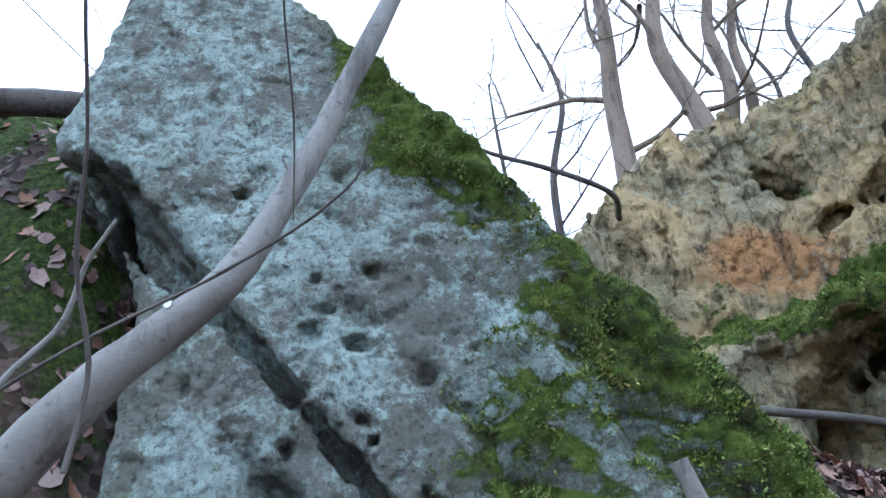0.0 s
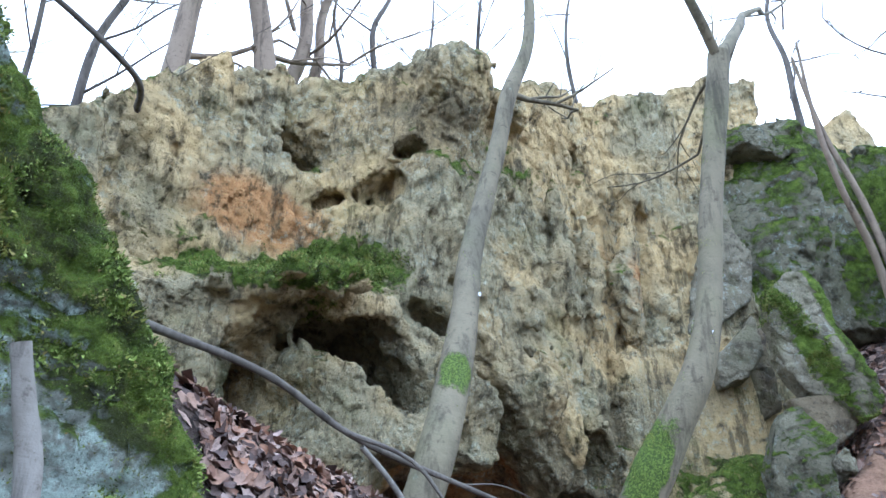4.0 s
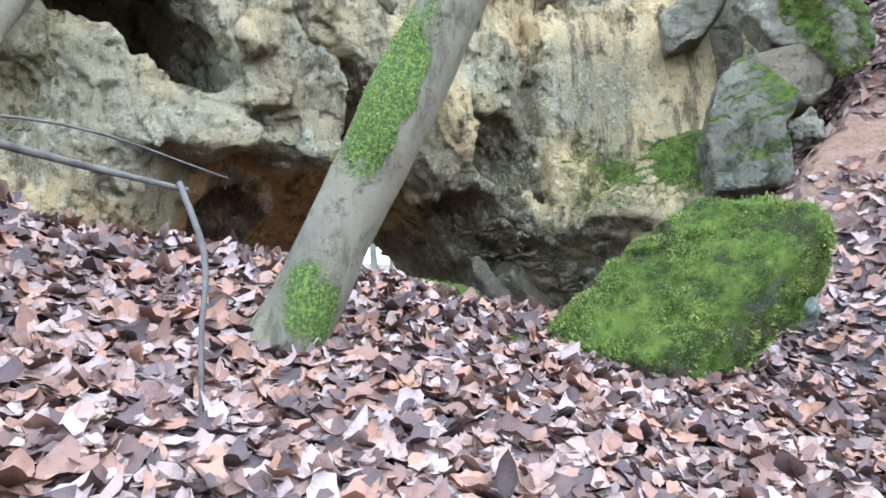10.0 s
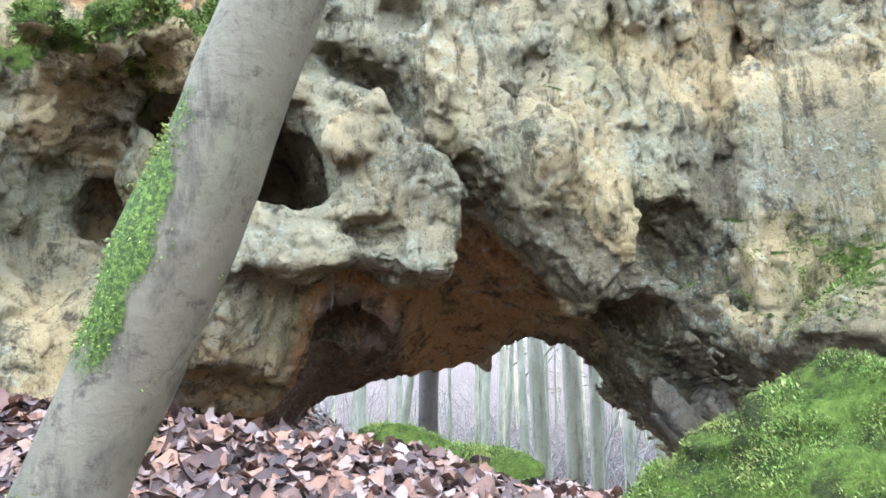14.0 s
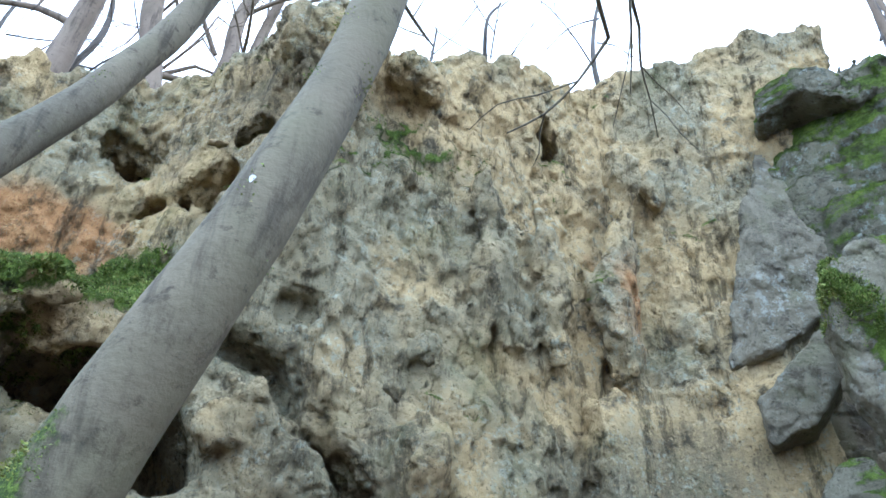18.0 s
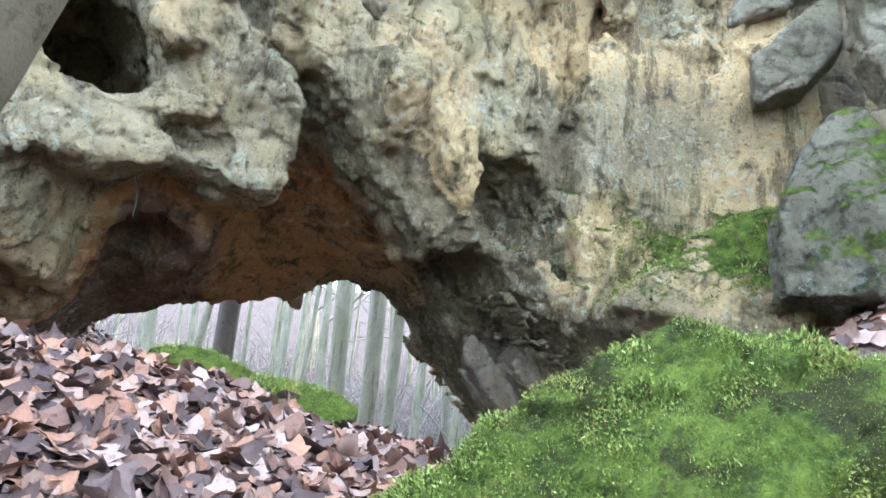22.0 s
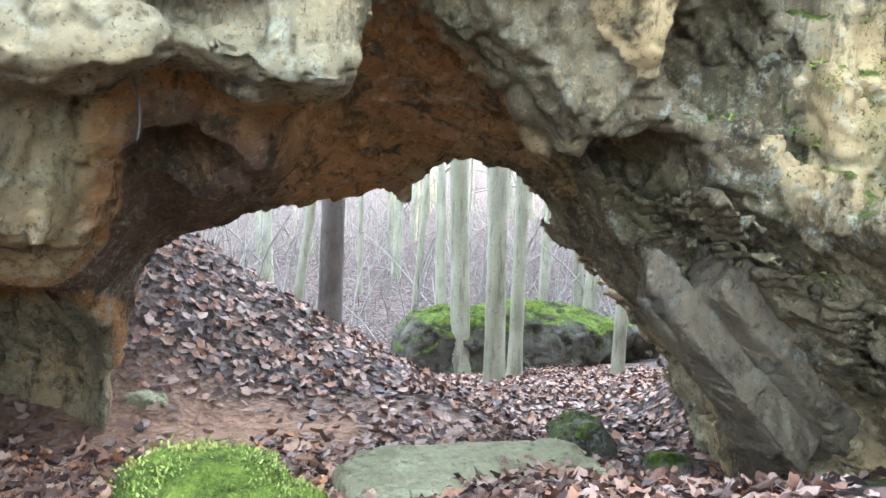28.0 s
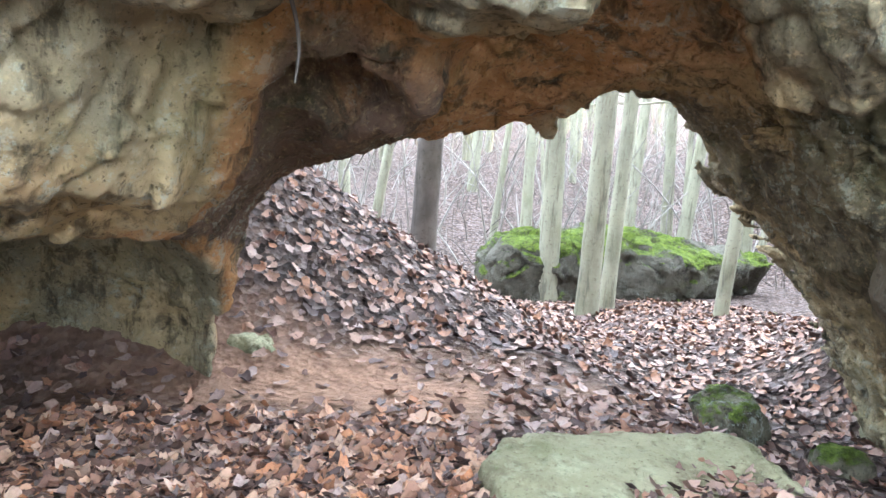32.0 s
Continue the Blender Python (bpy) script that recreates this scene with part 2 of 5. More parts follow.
# ---- materials ----
class Nodes:
    """A small builder for node materials."""

    def __init__(self, name, rough=0.9, spec=0.25):
        self.mat = bpy.data.materials.new(name)
        self.mat.use_nodes = True
        self.tree = self.mat.node_tree
        self.bsdf = self.tree.nodes["Principled BSDF"]
        self.bsdf.inputs["Roughness"].default_value = rough
        self.bsdf.inputs["Specular IOR Level"].default_value = spec
        self.geo = self.tree.nodes.new("ShaderNodeNewGeometry")

    def put(self, socket, value):
        if isinstance(value, bpy.types.NodeSocket):
            self.tree.links.new(value, socket)
        else:
            if socket.type == 'RGBA' and len(value) == 3:
                value = (*value, 1)
            socket.default_value = value

    def add(self, kind, out=0, **inputs):
        node = self.tree.nodes.new(kind)
        for key, value in inputs.items():
            if key in ("operation", "blend_type", "data_type", "distance", "feature", "interpolation_type"):
                if key == "operation":
                    node.operation = value
                elif key == "blend_type":
                    node.blend_type = value
                elif key == "data_type":
                    node.data_type = value
                elif key == "feature":
                    node.feature = value
                elif key == "interpolation_type":
                    node.interpolation_type = value
            else:
                k = int(key[1:]) if key[0] == "i" and key[1:].isdigit() else key.replace("_", " ")
                self.put(node.inputs[k], value)
        return node.outputs[out]

    def noise(self, scale, detail=4.0, rough=0.6, stretch=(1, 1, 1), distort=0.0, shift=0.0):
        where = self.geo.outputs["Position"]
        if stretch != (1, 1, 1) or shift:
            where = self.add("ShaderNodeVectorMath", operation="MULTIPLY", i0=where, i1=stretch)
            where = self.add("ShaderNodeVectorMath", operation="ADD", i0=where, i1=(shift, shift, shift))
        return self.add("ShaderNodeTexNoise", Vector=where, Scale=scale, Detail=detail, Roughness=rough, Distortion=distort)

    def voronoi(self, scale, feature="F1", stretch=(1, 1, 1)):
        where = self.geo.outputs["Position"]
        if stretch != (1, 1, 1):
            where = self.add("ShaderNodeVectorMath", operation="MULTIPLY", i0=where, i1=stretch)
        return self.add("ShaderNodeTexVoronoi", feature=feature, Vector=where, Scale=scale)

    def ramp(self, value, lo, hi):
        return self.add("ShaderNodeMapRange", interpolation_type="SMOOTHSTEP", i0=value, i1=lo, i2=hi)

    def math(self, op, a, b=0.0):
        return self.add("ShaderNodeMath", operation=op, i0=a, i1=b)

    def mix(self, fac, a, b):
        node = self.tree.nodes.new("ShaderNodeMix")
        node.data_type = 'RGBA'
        self.put(node.inputs[0], fac)
        self.put(node.inputs[6], a)
        self.put(node.inputs[7], b)
        return node.outputs[2]

    def colours(self, fac, stops):
        node = self.tree.nodes.new("ShaderNodeValToRGB")
        ramp = node.color_ramp
        while len(ramp.elements) < len(stops):
            ramp.elements.new(0.5)
        for e, (at, c) in zip(ramp.elements, stops):
            e.position, e.color = at, (*c, 1)
        self.put(node.inputs[0], fac)
        return node.outputs[0]

    def bump(self, height, strength=0.5, distance=0.02, normal=None):
        ins = dict(Strength=strength, Distance=distance, Height=height)
        if normal is not None:
            ins["Normal"] = normal
        return self.add("ShaderNodeBump", **ins)

    def up(self):
        return self.add("ShaderNodeSeparateXYZ", 2, i0=self.geo.outputs["Normal"])

    def done(self, colour, normal=None):
        self.put(self.bsdf.inputs["Base Color"], colour)
        if normal is not None:
            self.put(self.bsdf.inputs["Normal"], normal)
        return self.mat


def attribute(n, name):
    node = n.tree.nodes.new("ShaderNodeAttribute")
    node.attribute_name = name
    return node.outputs["Fac"]


def rock_material(name, pale, mid, dark, lichen=None, lichen_at=0.62, streak=0.0, grain=1.0, rust_and_shade=None, shade=0.50):
    n = Nodes(name, 0.92, 0.15)
    big, small = n.noise(0.5, 4), n.noise(3.2, 9, 0.68, distort=0.4)
    fine = n.noise(24, 8, 0.75)
    col = n.mix(n.ramp(big, 0.40, 0.60), pale, mid)
    if rust_and_shade:
        col = n.mix(n.ramp(n.math("ADD", attribute(n, "rust_and_shade"), n.math("MULTIPLY", n.math("SUBTRACT", n.noise(2.5, 6), 0.5), 0.9)), 0.3, 0.8), col, rust_and_shade)
    if rust_and_shade:
        # negative values: olive rock, and painted shade on the right jamb and peak
        col = n.mix(n.ramp(n.math("ADD", n.math("MULTIPLY", attribute(n, "rust_and_shade"), -1.0), n.math("MULTIPLY", n.math("SUBTRACT", n.noise(3, 8, 0.7, shift=7), 0.5), 1.3)), 0.25, 0.95), col, (0.185, 0.152, 0.09))
        # highest values: iron brown darkened further, the soffit's shade put into the colour
        col = n.mix(n.ramp(n.math("ADD", attribute(n, "rust_and_shade"), n.math("MULTIPLY", n.math("SUBTRACT", n.noise(1.7, 6, shift=3), 0.5), 0.9)), 1.2, 1.5), col, (0.165, 0.108, 0.072))
    col = n.mix(n.ramp(small, shade, shade + 0.16), col, dark)
    if lichen:
        spots = n.ramp(n.noise(1.5, 10, 0.8, shift=11), lichen_at, lichen_at + 0.08)
        col = n.mix(n.math("MULTIPLY", spots, n.ramp(fine, 0.35, 0.55)), col, lichen)
        crust = n.math("MULTIPLY", n.ramp(n.noise(9, 10, 0.8, shift=23), 0.53, 0.57), n.ramp(n.noise(1.1, 4, 0.6, shift=41), 0.4, 0.6))
        col = n.mix(n.math("MULTIPLY", crust, 0.6), col, lichen)
        chips = n.ramp(n.noise(15, 8, 0.75, shift=29), 0.60, 0.63)
        col = n.mix(n.math("MULTIPLY", chips, 0.45), col, tuple(0.5 * v for v in dark))
    if streak:
        runs = n.ramp(n.noise(2.2, 8, 0.74, (2.2, 2.2, 0.45), shift=4), 0.50, 0.62)
        col = n.mix(n.math("MULTIPLY", runs, streak), col, tuple(0.55 * v for v in dark))
    col = n.mix(n.math("MULTIPLY", n.ramp(fine, 0.5, 0.72), 0.5), col, tuple(1.25 * v for v in pale))
    col = n.mix(n.math("MULTIPLY", n.ramp(n.noise(40, 5, 0.7, shift=2), 0.56, 0.68), 0.7), col, tuple(0.5 * v for v in dark))
    pits = n.ramp(n.voronoi(11), 0.05, 0.33)
    col = n.mix(n.math("MULTIPLY", n.math("SUBTRACT", 1.0, pits), 0.12), col, tuple(0.5 * v for v in dark))
    green = n.colours(n.noise(7, 6, 0.75), [(0.3, (0.028, 0.04, 0.009)), (0.46, (0.082, 0.12, 0.017)), (0.6, (0.175, 0.235, 0.036)), (0.76, (0.19, 0.17, 0.05))])
    green = n.mix(n.ramp(n.noise(60, 3, 0.7), 0.5, 0.7), green, (0.13, 0.19, 0.03))
    green = n.mix(n.math("MULTIPLY", n.ramp(n.noise(3.1, 7, 0.75, shift=37), 0.5, 0.62), 0.8), green, (0.035, 0.032, 0.016))
    film = n.ramp(n.noise(0.9, 6, 0.72, shift=31), 0.5, 0.72)
    col = n.mix(n.math("MULTIPLY", film, 0.35), col, (0.13, 0.145, 0.05))
    grow = n.math("ADD", attribute(n, "moss"), n.math("MULTIPLY", n.math("SUBTRACT", n.noise(5, 9, 0.75, shift=17), 0.5), 1.6))
    mask = n.ramp(grow, 0.38, 0.72)
    col = n.mix(mask, col, green)
    h = n.math("ADD", n.math("MULTIPLY", small, 0.55), n.math("MULTIPLY", fine, 0.5))
    h = n.math("ADD", h, n.math("MULTIPLY", pits, 0.3))
    h = n.math("ADD", h, n.math("MULTIPLY", n.math("MULTIPLY", mask, n.noise(35, 5, 0.8)), 1.2))
    nor = n.bump(h, 1.0, 0.09 * grain)
    nor = n.bump(n.noise(75, 4, 0.75), 0.6, 0.014, nor)
    return n.done(col, nor)


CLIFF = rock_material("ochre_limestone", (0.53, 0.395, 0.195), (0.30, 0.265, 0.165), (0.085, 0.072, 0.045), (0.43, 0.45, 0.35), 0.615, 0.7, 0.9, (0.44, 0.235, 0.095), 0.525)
PALE = rock_material("pale_rock_face", (0.25, 0.225, 0.16), (0.19, 0.17, 0.12), (0.09, 0.08, 0.058), (0.36, 0.38, 0.33), 0.62, 0.3, 0.5)
GREY = rock_material("lichened_grey_rock", (0.30, 0.32, 0.27), (0.215, 0.215, 0.175), (0.06, 0.055, 0.04), (0.50, 0.61, 0.54), 0.46, 0.1, 1.2, None, 0.55)
MOSSY = rock_material("mossy_rock", (0.205, 0.19, 0.13), (0.155, 0.145, 0.10), (0.06, 0.055, 0.038), (0.34, 0.39, 0.34), 0.58, 0.2)
BEDDED = rock_material("bedded_brown_rock", (0.19, 0.155, 0.10), (0.15, 0.12, 0.078), (0.08, 0.066, 0.05), (0.24, 0.25, 0.2), 0.62, 0.2, 0.6)
DARKROCK = rock_material("dark_grey_rock", (0.12, 0.115, 0.09), (0.085, 0.08, 0.062), (0.035, 0.032, 0.025), (0.16, 0.17, 0.14), 0.62, 0.2)
SLAB = rock_material("pale_green_slab", (0.30, 0.275, 0.18), (0.25, 0.225, 0.15), (0.15, 0.13, 0.10), (0.30, 0.32, 0.27), 0.6, 0.1, 0.35)
FLAT = rock_material("greenish_flat_stone", (0.33, 0.315, 0.20), (0.27, 0.26, 0.155), (0.18, 0.16, 0.095), (0.36, 0.36, 0.23), 0.52, 0.0, 0.5)


def moss_material():
    n = Nodes("bright_moss", 0.95, 0.15)
    col = n.colours(n.noise(5, 6, 0.7), [(0.3, (0.016, 0.034, 0.008)), (0.48, (0.045, 0.095, 0.011)), (0.62, (0.095, 0.175, 0.02)), (0.75, (0.085, 0.095, 0.03))])
    col = n.mix(n.ramp(n.noise(60, 4, 0.7), 0.42, 0.7), col, (0.16, 0.22, 0.04))
    h = n.math("ADD", n.noise(22, 6, 0.75), n.math("MULTIPLY", n.noise(90, 3, 0.7), 0.5))
    return n.done(col, n.bump(h, 1.0, 0.05))


MOSS = moss_material()


def blade_material():
    n = Nodes("moss_shoot", 0.8, 0.2)
    r = n.geo.outputs["Random Per Island"]
    col = n.colours(r, [(0.0, (0.035, 0.052, 0.012)), (0.3, (0.10, 0.145, 0.026)), (0.65, (0.185, 0.25, 0.045)), (0.88, (0.285, 0.345, 0.10)), (1.0, (0.25, 0.19, 0.08))])
    col = n.mix(n.math("MULTIPLY", n.ramp(n.noise(5, 5, 0.7), 0.48, 0.66), 0.6), col, (0.27, 0.24, 0.06))
    col = n.mix(n.math("MULTIPLY", n.ramp(n.noise(12, 5, 0.7, shift=3), 0.54, 0.68), 0.75), col, (0.05, 0.07, 0.018))
    return n.done(col)


SHOOT = blade_material()


def litter_material():
    """The forest floor under the loose leaves: matted brown leaves, and bare red-brown soil where people walk."""
    n = Nodes("leaf_mould", 0.95, 0.15)
    cells = n.tree.nodes.new("ShaderNodeTexVoronoi")
    n.put(cells.inputs["Vector"], n.geo.outputs["Position"])
    cells.inputs["Scale"].default_value = 16
    tone = n.add("ShaderNodeSeparateXYZ", 0, i0=cells.outputs["Color"])
    leaves = n.colours(tone, [(0.0, (0.025, 0.018, 0.015)), (0.35, (0.06, 0.042, 0.034)), (0.6, (0.12, 0.085, 0.068)), (0.8, (0.2, 0.165, 0.15)), (1.0, (0.05, 0.04, 0.036))])
    soil = n.mix(n.ramp(n.noise(6, 8, 0.7), 0.4, 0.65), (0.38, 0.235, 0.155), (0.25, 0.15, 0.10))
    col = n.mix(attribute(n, "soil"), leaves, soil)
    grow = n.math("ADD", attribute(n, "moss"), n.math("MULTIPLY", n.math("SUBTRACT", n.noise(4, 9, 0.75), 0.5), 1.8))
    col = n.mix(n.ramp(grow, 0.4, 0.7), col, n.mix(n.ramp(n.noise(30, 6, 0.75), 0.4, 0.65), (0.03, 0.045, 0.012), (0.10, 0.14, 0.024)))
    col = n.mix(n.math("MULTIPLY", n.ramp(n.noise(0.8, 6, 0.7), 0.5, 0.7), 0.5), col, (0.06, 0.05, 0.045))
    h = n.math("ADD", cells.outputs["Distance"], n.math("MULTIPLY", n.noise(12, 8, 0.75), 1.5))
    return n.done(col, n.bump(h, 1.0, 0.05))


LITTER = litter_material()


def leaf_material(name="dead_leaf", tint=(1, 1, 1)):
    n = Nodes(name, 0.55, 0.35)
    r = n.geo.outputs["Random Per Island"]
    col = n.colours(r, [(0.0, (0.030, 0.023, 0.024)), (0.25, (0.091, 0.055, 0.046)), (0.42, (0.207, 0.110, 0.073)), (0.55, (0.354, 0.177, 0.098)), (0.68, (0.315, 0.205, 0.15)), (0.84, (0.38, 0.295, 0.26)), (0.94, (0.37, 0.24, 0.175)), (1.0, (0.061, 0.056, 0.063))])
    col = n.add("ShaderNodeVectorMath", operation="MULTIPLY", i0=col, i1=tint)
    col = n.mix(n.math("MULTIPLY", n.noise(45, 4), 0.5), col, (0.12, 0.07, 0.05))
    col = n.mix(n.math("MULTIPLY", n.ramp(n.noise(28, 6, 0.7, shift=6), 0.5, 0.7), 0.6), col, (0.05, 0.032, 0.026))
    n.put(n.bsdf.inputs["Roughness"], n.add("ShaderNodeMapRange", i0=n.noise(9, 3), i1=0.3, i2=0.7, i3=0.45, i4=0.8))
    return n.done(col, n.bump(n.noise(60, 4, 0.7), 0.6, 0.008))


LEAF = leaf_material()
# the same leaf, drier and lightened in colour to stand in for missing light
LITLEAF = leaf_material("lit_dry_leaf", (1.6, 1.45, 1.2))


def bark_material(name, a, b, c, green=0.4):
    n = Nodes(name, 0.85, 0.25)
    col = n.mix(n.ramp(n.noise(3, 6, 0.65, (1, 1, 0.5)), 0.4, 0.65), a, b)
    col = n.mix(n.ramp(n.noise(14, 5, 0.7, (1, 1, 1.3)), 0.55, 0.72), col, c)
    lich = n.ramp(n.noise(7, 6, 0.75, shift=3), 0.66, 0.74)
    col = n.mix(n.math("MULTIPLY", lich, 0.7), col, (0.24, 0.28, 0.235))
    algae = n.ramp(n.noise(1.2, 4, 0.6, shift=9), 0.45, 0.7)
    col = n.mix(n.math("MULTIPLY", algae, green), col, (0.125, 0.13, 0.06))
    stain = n.ramp(n.noise(3.5, 5, 0.7, (2.4, 2.4, 0.35), shift=5), 0.5, 0.68)
    col = n.mix(n.math("MULTIPLY", stain, 0.65), col, tuple(0.55 * v for v in c))
    scars = n.ramp(n.noise(5, 4, 0.7, (0.6, 0.6, 9), shift=13), 0.64, 0.72)
    col = n.mix(n.math("MULTIPLY", scars, 0.15), col, tuple(0.6 * v for v in c))
    grow = n.math("ADD", attribute(n, "moss"), n.math("MULTIPLY", n.math("SUBTRACT", n.noise(11, 8, 0.75), 0.5), 1.1))
    mask = n.ramp(grow, 0.36, 0.56)
    fur = n.noise(70, 4, 0.75)
    col = n.mix(mask, col, n.mix(n.ramp(fur, 0.4, 0.66), (0.035, 0.055, 0.012), (0.14, 0.195, 0.03)))
    h = n.math("ADD", n.noise(10, 5, 0.6, (1, 1, 1.5)), n.math("MULTIPLY", n.noise(50, 4), 0.4))
    h = n.math("SUBTRACT", h, n.math("MULTIPLY", scars, 0.05))
    h = n.math("ADD", h, n.math("MULTIPLY", mask, n.math("ADD", fur, 0.5)))
    return n.done(col, n.bump(h, 0.6, 0.014))


BEECH = bark_material("smooth_grey_bark", (0.175, 0.15, 0.10), (0.12, 0.105, 0.072), (0.065, 0.054, 0.039))
ASH = bark_material("grey_beige_bark", (0.25, 0.24, 0.215), (0.19, 0.178, 0.155), (0.11, 0.095, 0.08), 0.08)
PALEBARK = bark_material("pale_forest_bark", (0.27, 0.265, 0.19), (0.205, 0.2, 0.145), (0.12, 0.105, 0.08), 0.35)
WARMBARK = bark_material("tan_bark", (0.22, 0.17, 0.125), (0.17, 0.13, 0.095), (0.09, 0.07, 0.05), 0.15)
DEADWOOD = bark_material("dead_wood", (0.12, 0.105, 0.09), (0.08, 0.068, 0.058), (0.045, 0.036, 0.03), 0.1)
ROTTEN = bark_material("weathered_grey_wood", (0.24, 0.225, 0.2), (0.18, 0.165, 0.14), (0.10, 0.085, 0.07), 0.1)


def plain(name, colour, rough=0.8):
    n = Nodes(name, rough)
    return n.done(n.mix(n.noise(20, 4), colour, tuple(0.75 * v for v in colour)))


CHALK = plain("white_paint_dot", (0.8, 0.82, 0.84))


# ---- ground ----
def ground_z(x, y):
    base = np.interp(y, (-30, -1, 0.2, 1.2, 2, 3, 3.6, 4.6, 5.3, 6.0, 6.6, 7.5, 8.5, 10, 12, 14, 16, 20, 30, 60, 300),
                     (-1.8, -1.5, -1.38, -1.03, -0.76, -0.38, -0.12, -0.04, -0.14, -0.38, -0.55, -0.74, -0.85, -0.95, -1.6, -2.0, -2.35, -3.0, -1.8, 3, 40))
    left = 1.4 * step(4.9, 1.4, x) * step(3.05, 4.2, y)
    bank = 2.6 * step(-0.6, -1.6, x) * step(2.2, 3.5, y)
    crest = np.interp(x, (2, 3.4, 4.3, 4.9, 5.5, 6.0, 6.4, 7.0, 7.6), (0, 0.35, 0.55, 0.5, 0.42, 0.37, 0.31, 0.12, 0)) * np.exp(-((y - 4.7) / 0.8) ** 2)
    rubble = (0.16 * fbm(x * 2.5, y * 2.5, 0 * x + 5, 3) + 0.09 * ridged(x * 5, y * 5, 0 * x + 2, 2)) * step(-0.5, -1.2, x) * step(2.0, 2.8, y) * step(8, 5, y)
    far_left = 3.2 * step(11.5, 4.5, x) * step(9.6, 12.6, y) * step(40, 20, y)
    # unseen hill added behind the right slope to keep low sun off the valley
    sun_block_hill = 15 * step(20, 46, x) * step(-80, -40, y) * step(40, 22, y)
    run = np.maximum(x - 8.3, 0)
    fade = step(4.9, 3.7, y) * (1 - step(11.0, 12.6, x)) + step(11.5, 7.0, y) * step(11.0, 12.6, x)
    right = np.minimum(0.75 * run * run / (run + 0.4), 9.0) * fade * step(-30, -12, y)
    right = right - 0.35 * step(8.8, 10.4, x) * step(5.5, 7.5, y) * step(12, 10, y)
    bumps = 0.05 * fbm(x * 1.1, y * 1.1, 0 * x, 3) + 0.25 * fbm(x * 0.12, y * 0.12, 0 * x + 3, 2) * step(12, 30, np.hypot(x - 6, y - 5))
    bumps = bumps + (0.06 * ridged(x * 2.6, y * 2.6, 0 * x + 1, 2) + 0.04 * fbm(x * 5, y * 5, 0 * x, 2)) * step(9.0, 9.8, x) * step(6, 4.8, y)
    return base + left + bank + crest + rubble + far_left + right + sun_block_hill + bumps


def soil_at(x, y):
    """Where the ground is bare earth: the trodden hollow under the arch, and the washed-out gully."""
    n = 0.35 * fbm(x * 1.3, y * 1.3, 0 * x + 9, 3)
    hollow = np.hypot((x - 6.6) / 2.4, (y - 9.5 + 0.3 * (x - 7)) / 0.85)
    gully = np.hypot((x - 10.7) / 1.3, (y - 3.6) / 0.7)
    bank = np.hypot((x + 0.95) / 0.55, (y - 2.75) / 0.5) + 0.1
    return np.clip(1.35 - 1.0 * np.minimum(np.minimum(hollow, gully), bank) + n, 0, 1)


def build_ground():
    def axis(lo, hi, fine, far):
        inner = np.arange(lo, hi, fine)
        grow = fine * np.cumsum(1.16 ** np.arange(1, 60))
        grow = np.r_[grow[grow < far], far]
        return np.r_[lo - grow[::-1], inner, inner[-1] + grow]
    xs, ys = axis(-4, 16, 0.075, 400), axis(-3, 20, 0.075, 400)
    X, Y = np.meshgrid(xs, ys, indexing="ij")
    Z = ground_z(X, Y)
    verts = np.stack([X, Y, Z], -1).reshape(-1, 3)
    nx, ny = X.shape
    i = (np.arange(nx - 1)[:, None] * ny + np.arange(ny - 1)).ravel()
    me = mesh_of("ground", verts, np.stack([i, i + ny, i + ny + 1, i + 1], 1), LITTER)
    me.attributes.new("soil", 'FLOAT', 'POINT').data.foreach_set("value", soil_at(X, Y).ravel().astype(np.float32))
    # mossy banks; the left one's dark moss also paints the overhanging trees' shade
    moss = step(-0.5, -1.3, X) * step(2.0, 2.6, Y) * step(9, 6, Y) + 0.8 * step(8.4, 9.4, X) * step(2.6, 1.4, Y) * step(-6, -2, Y) + 0.9 * step(9, 10, X) * step(4.2, 4.8, Y) * step(7, 6, Y)
    me.attributes.new("moss", 'FLOAT', 'POINT').data.foreach_set("value", (1.05 * moss * (1 - 0.9 * soil_at(X, Y)) - 0.3 + 0.5 * fbm(X * 2, Y * 2, 0 * X, 3) * (moss > 0.1)).ravel().astype(np.float32))
    tagged(part("ground", me, LITTER), "forest floor of matted brown leaves and trodden red soil", "ground", kind="structure")


build_ground()

# ---- the cliff with its arch ----
MOUTH = [(4.4, -3), (4.5, 0.9), (4.8, 1.45), (5.22, 1.55), (5.57, 1.46), (5.99, 1.48), (6.44, 1.54), (6.53, 1.64), (6.74, 1.58), (6.88, 1.45), (7.23, 1.53), (7.33, 1.82), (7.32, 2.16), (7.64, 2.2), (7.88, 1.87),
         (8.17, 1.64), (8.42, 1.3), (8.62, 1.36), (8.95, 1.5), (9.22, 1.38), (9.28, 1.1), (9.6, 0.9), (10.1, 0.35), (10.6, -0.2), (10.8, -3)]
MIDDLE = [(4.2, -3), (4.4, 0.1), (4.8, 0.65), (5.19, 0.84), (5.34, 0.8), (5.66, 0.91), (6.03, 0.8), (6.18, 0.99), (6.23, 1.25), (6.44, 1.34), (6.7, 1.27), (6.86, 1.14), (7.05, 1.2), (7.15, 1.9), (7.4, 2.2), (7.8, 2.05),
          (8.4, 1.7), (8.8, 1.5), (9.1, 1.3), (9.3, 0.9), (9.75, 0.25), (10.4, -0.6), (10.8, -3)]
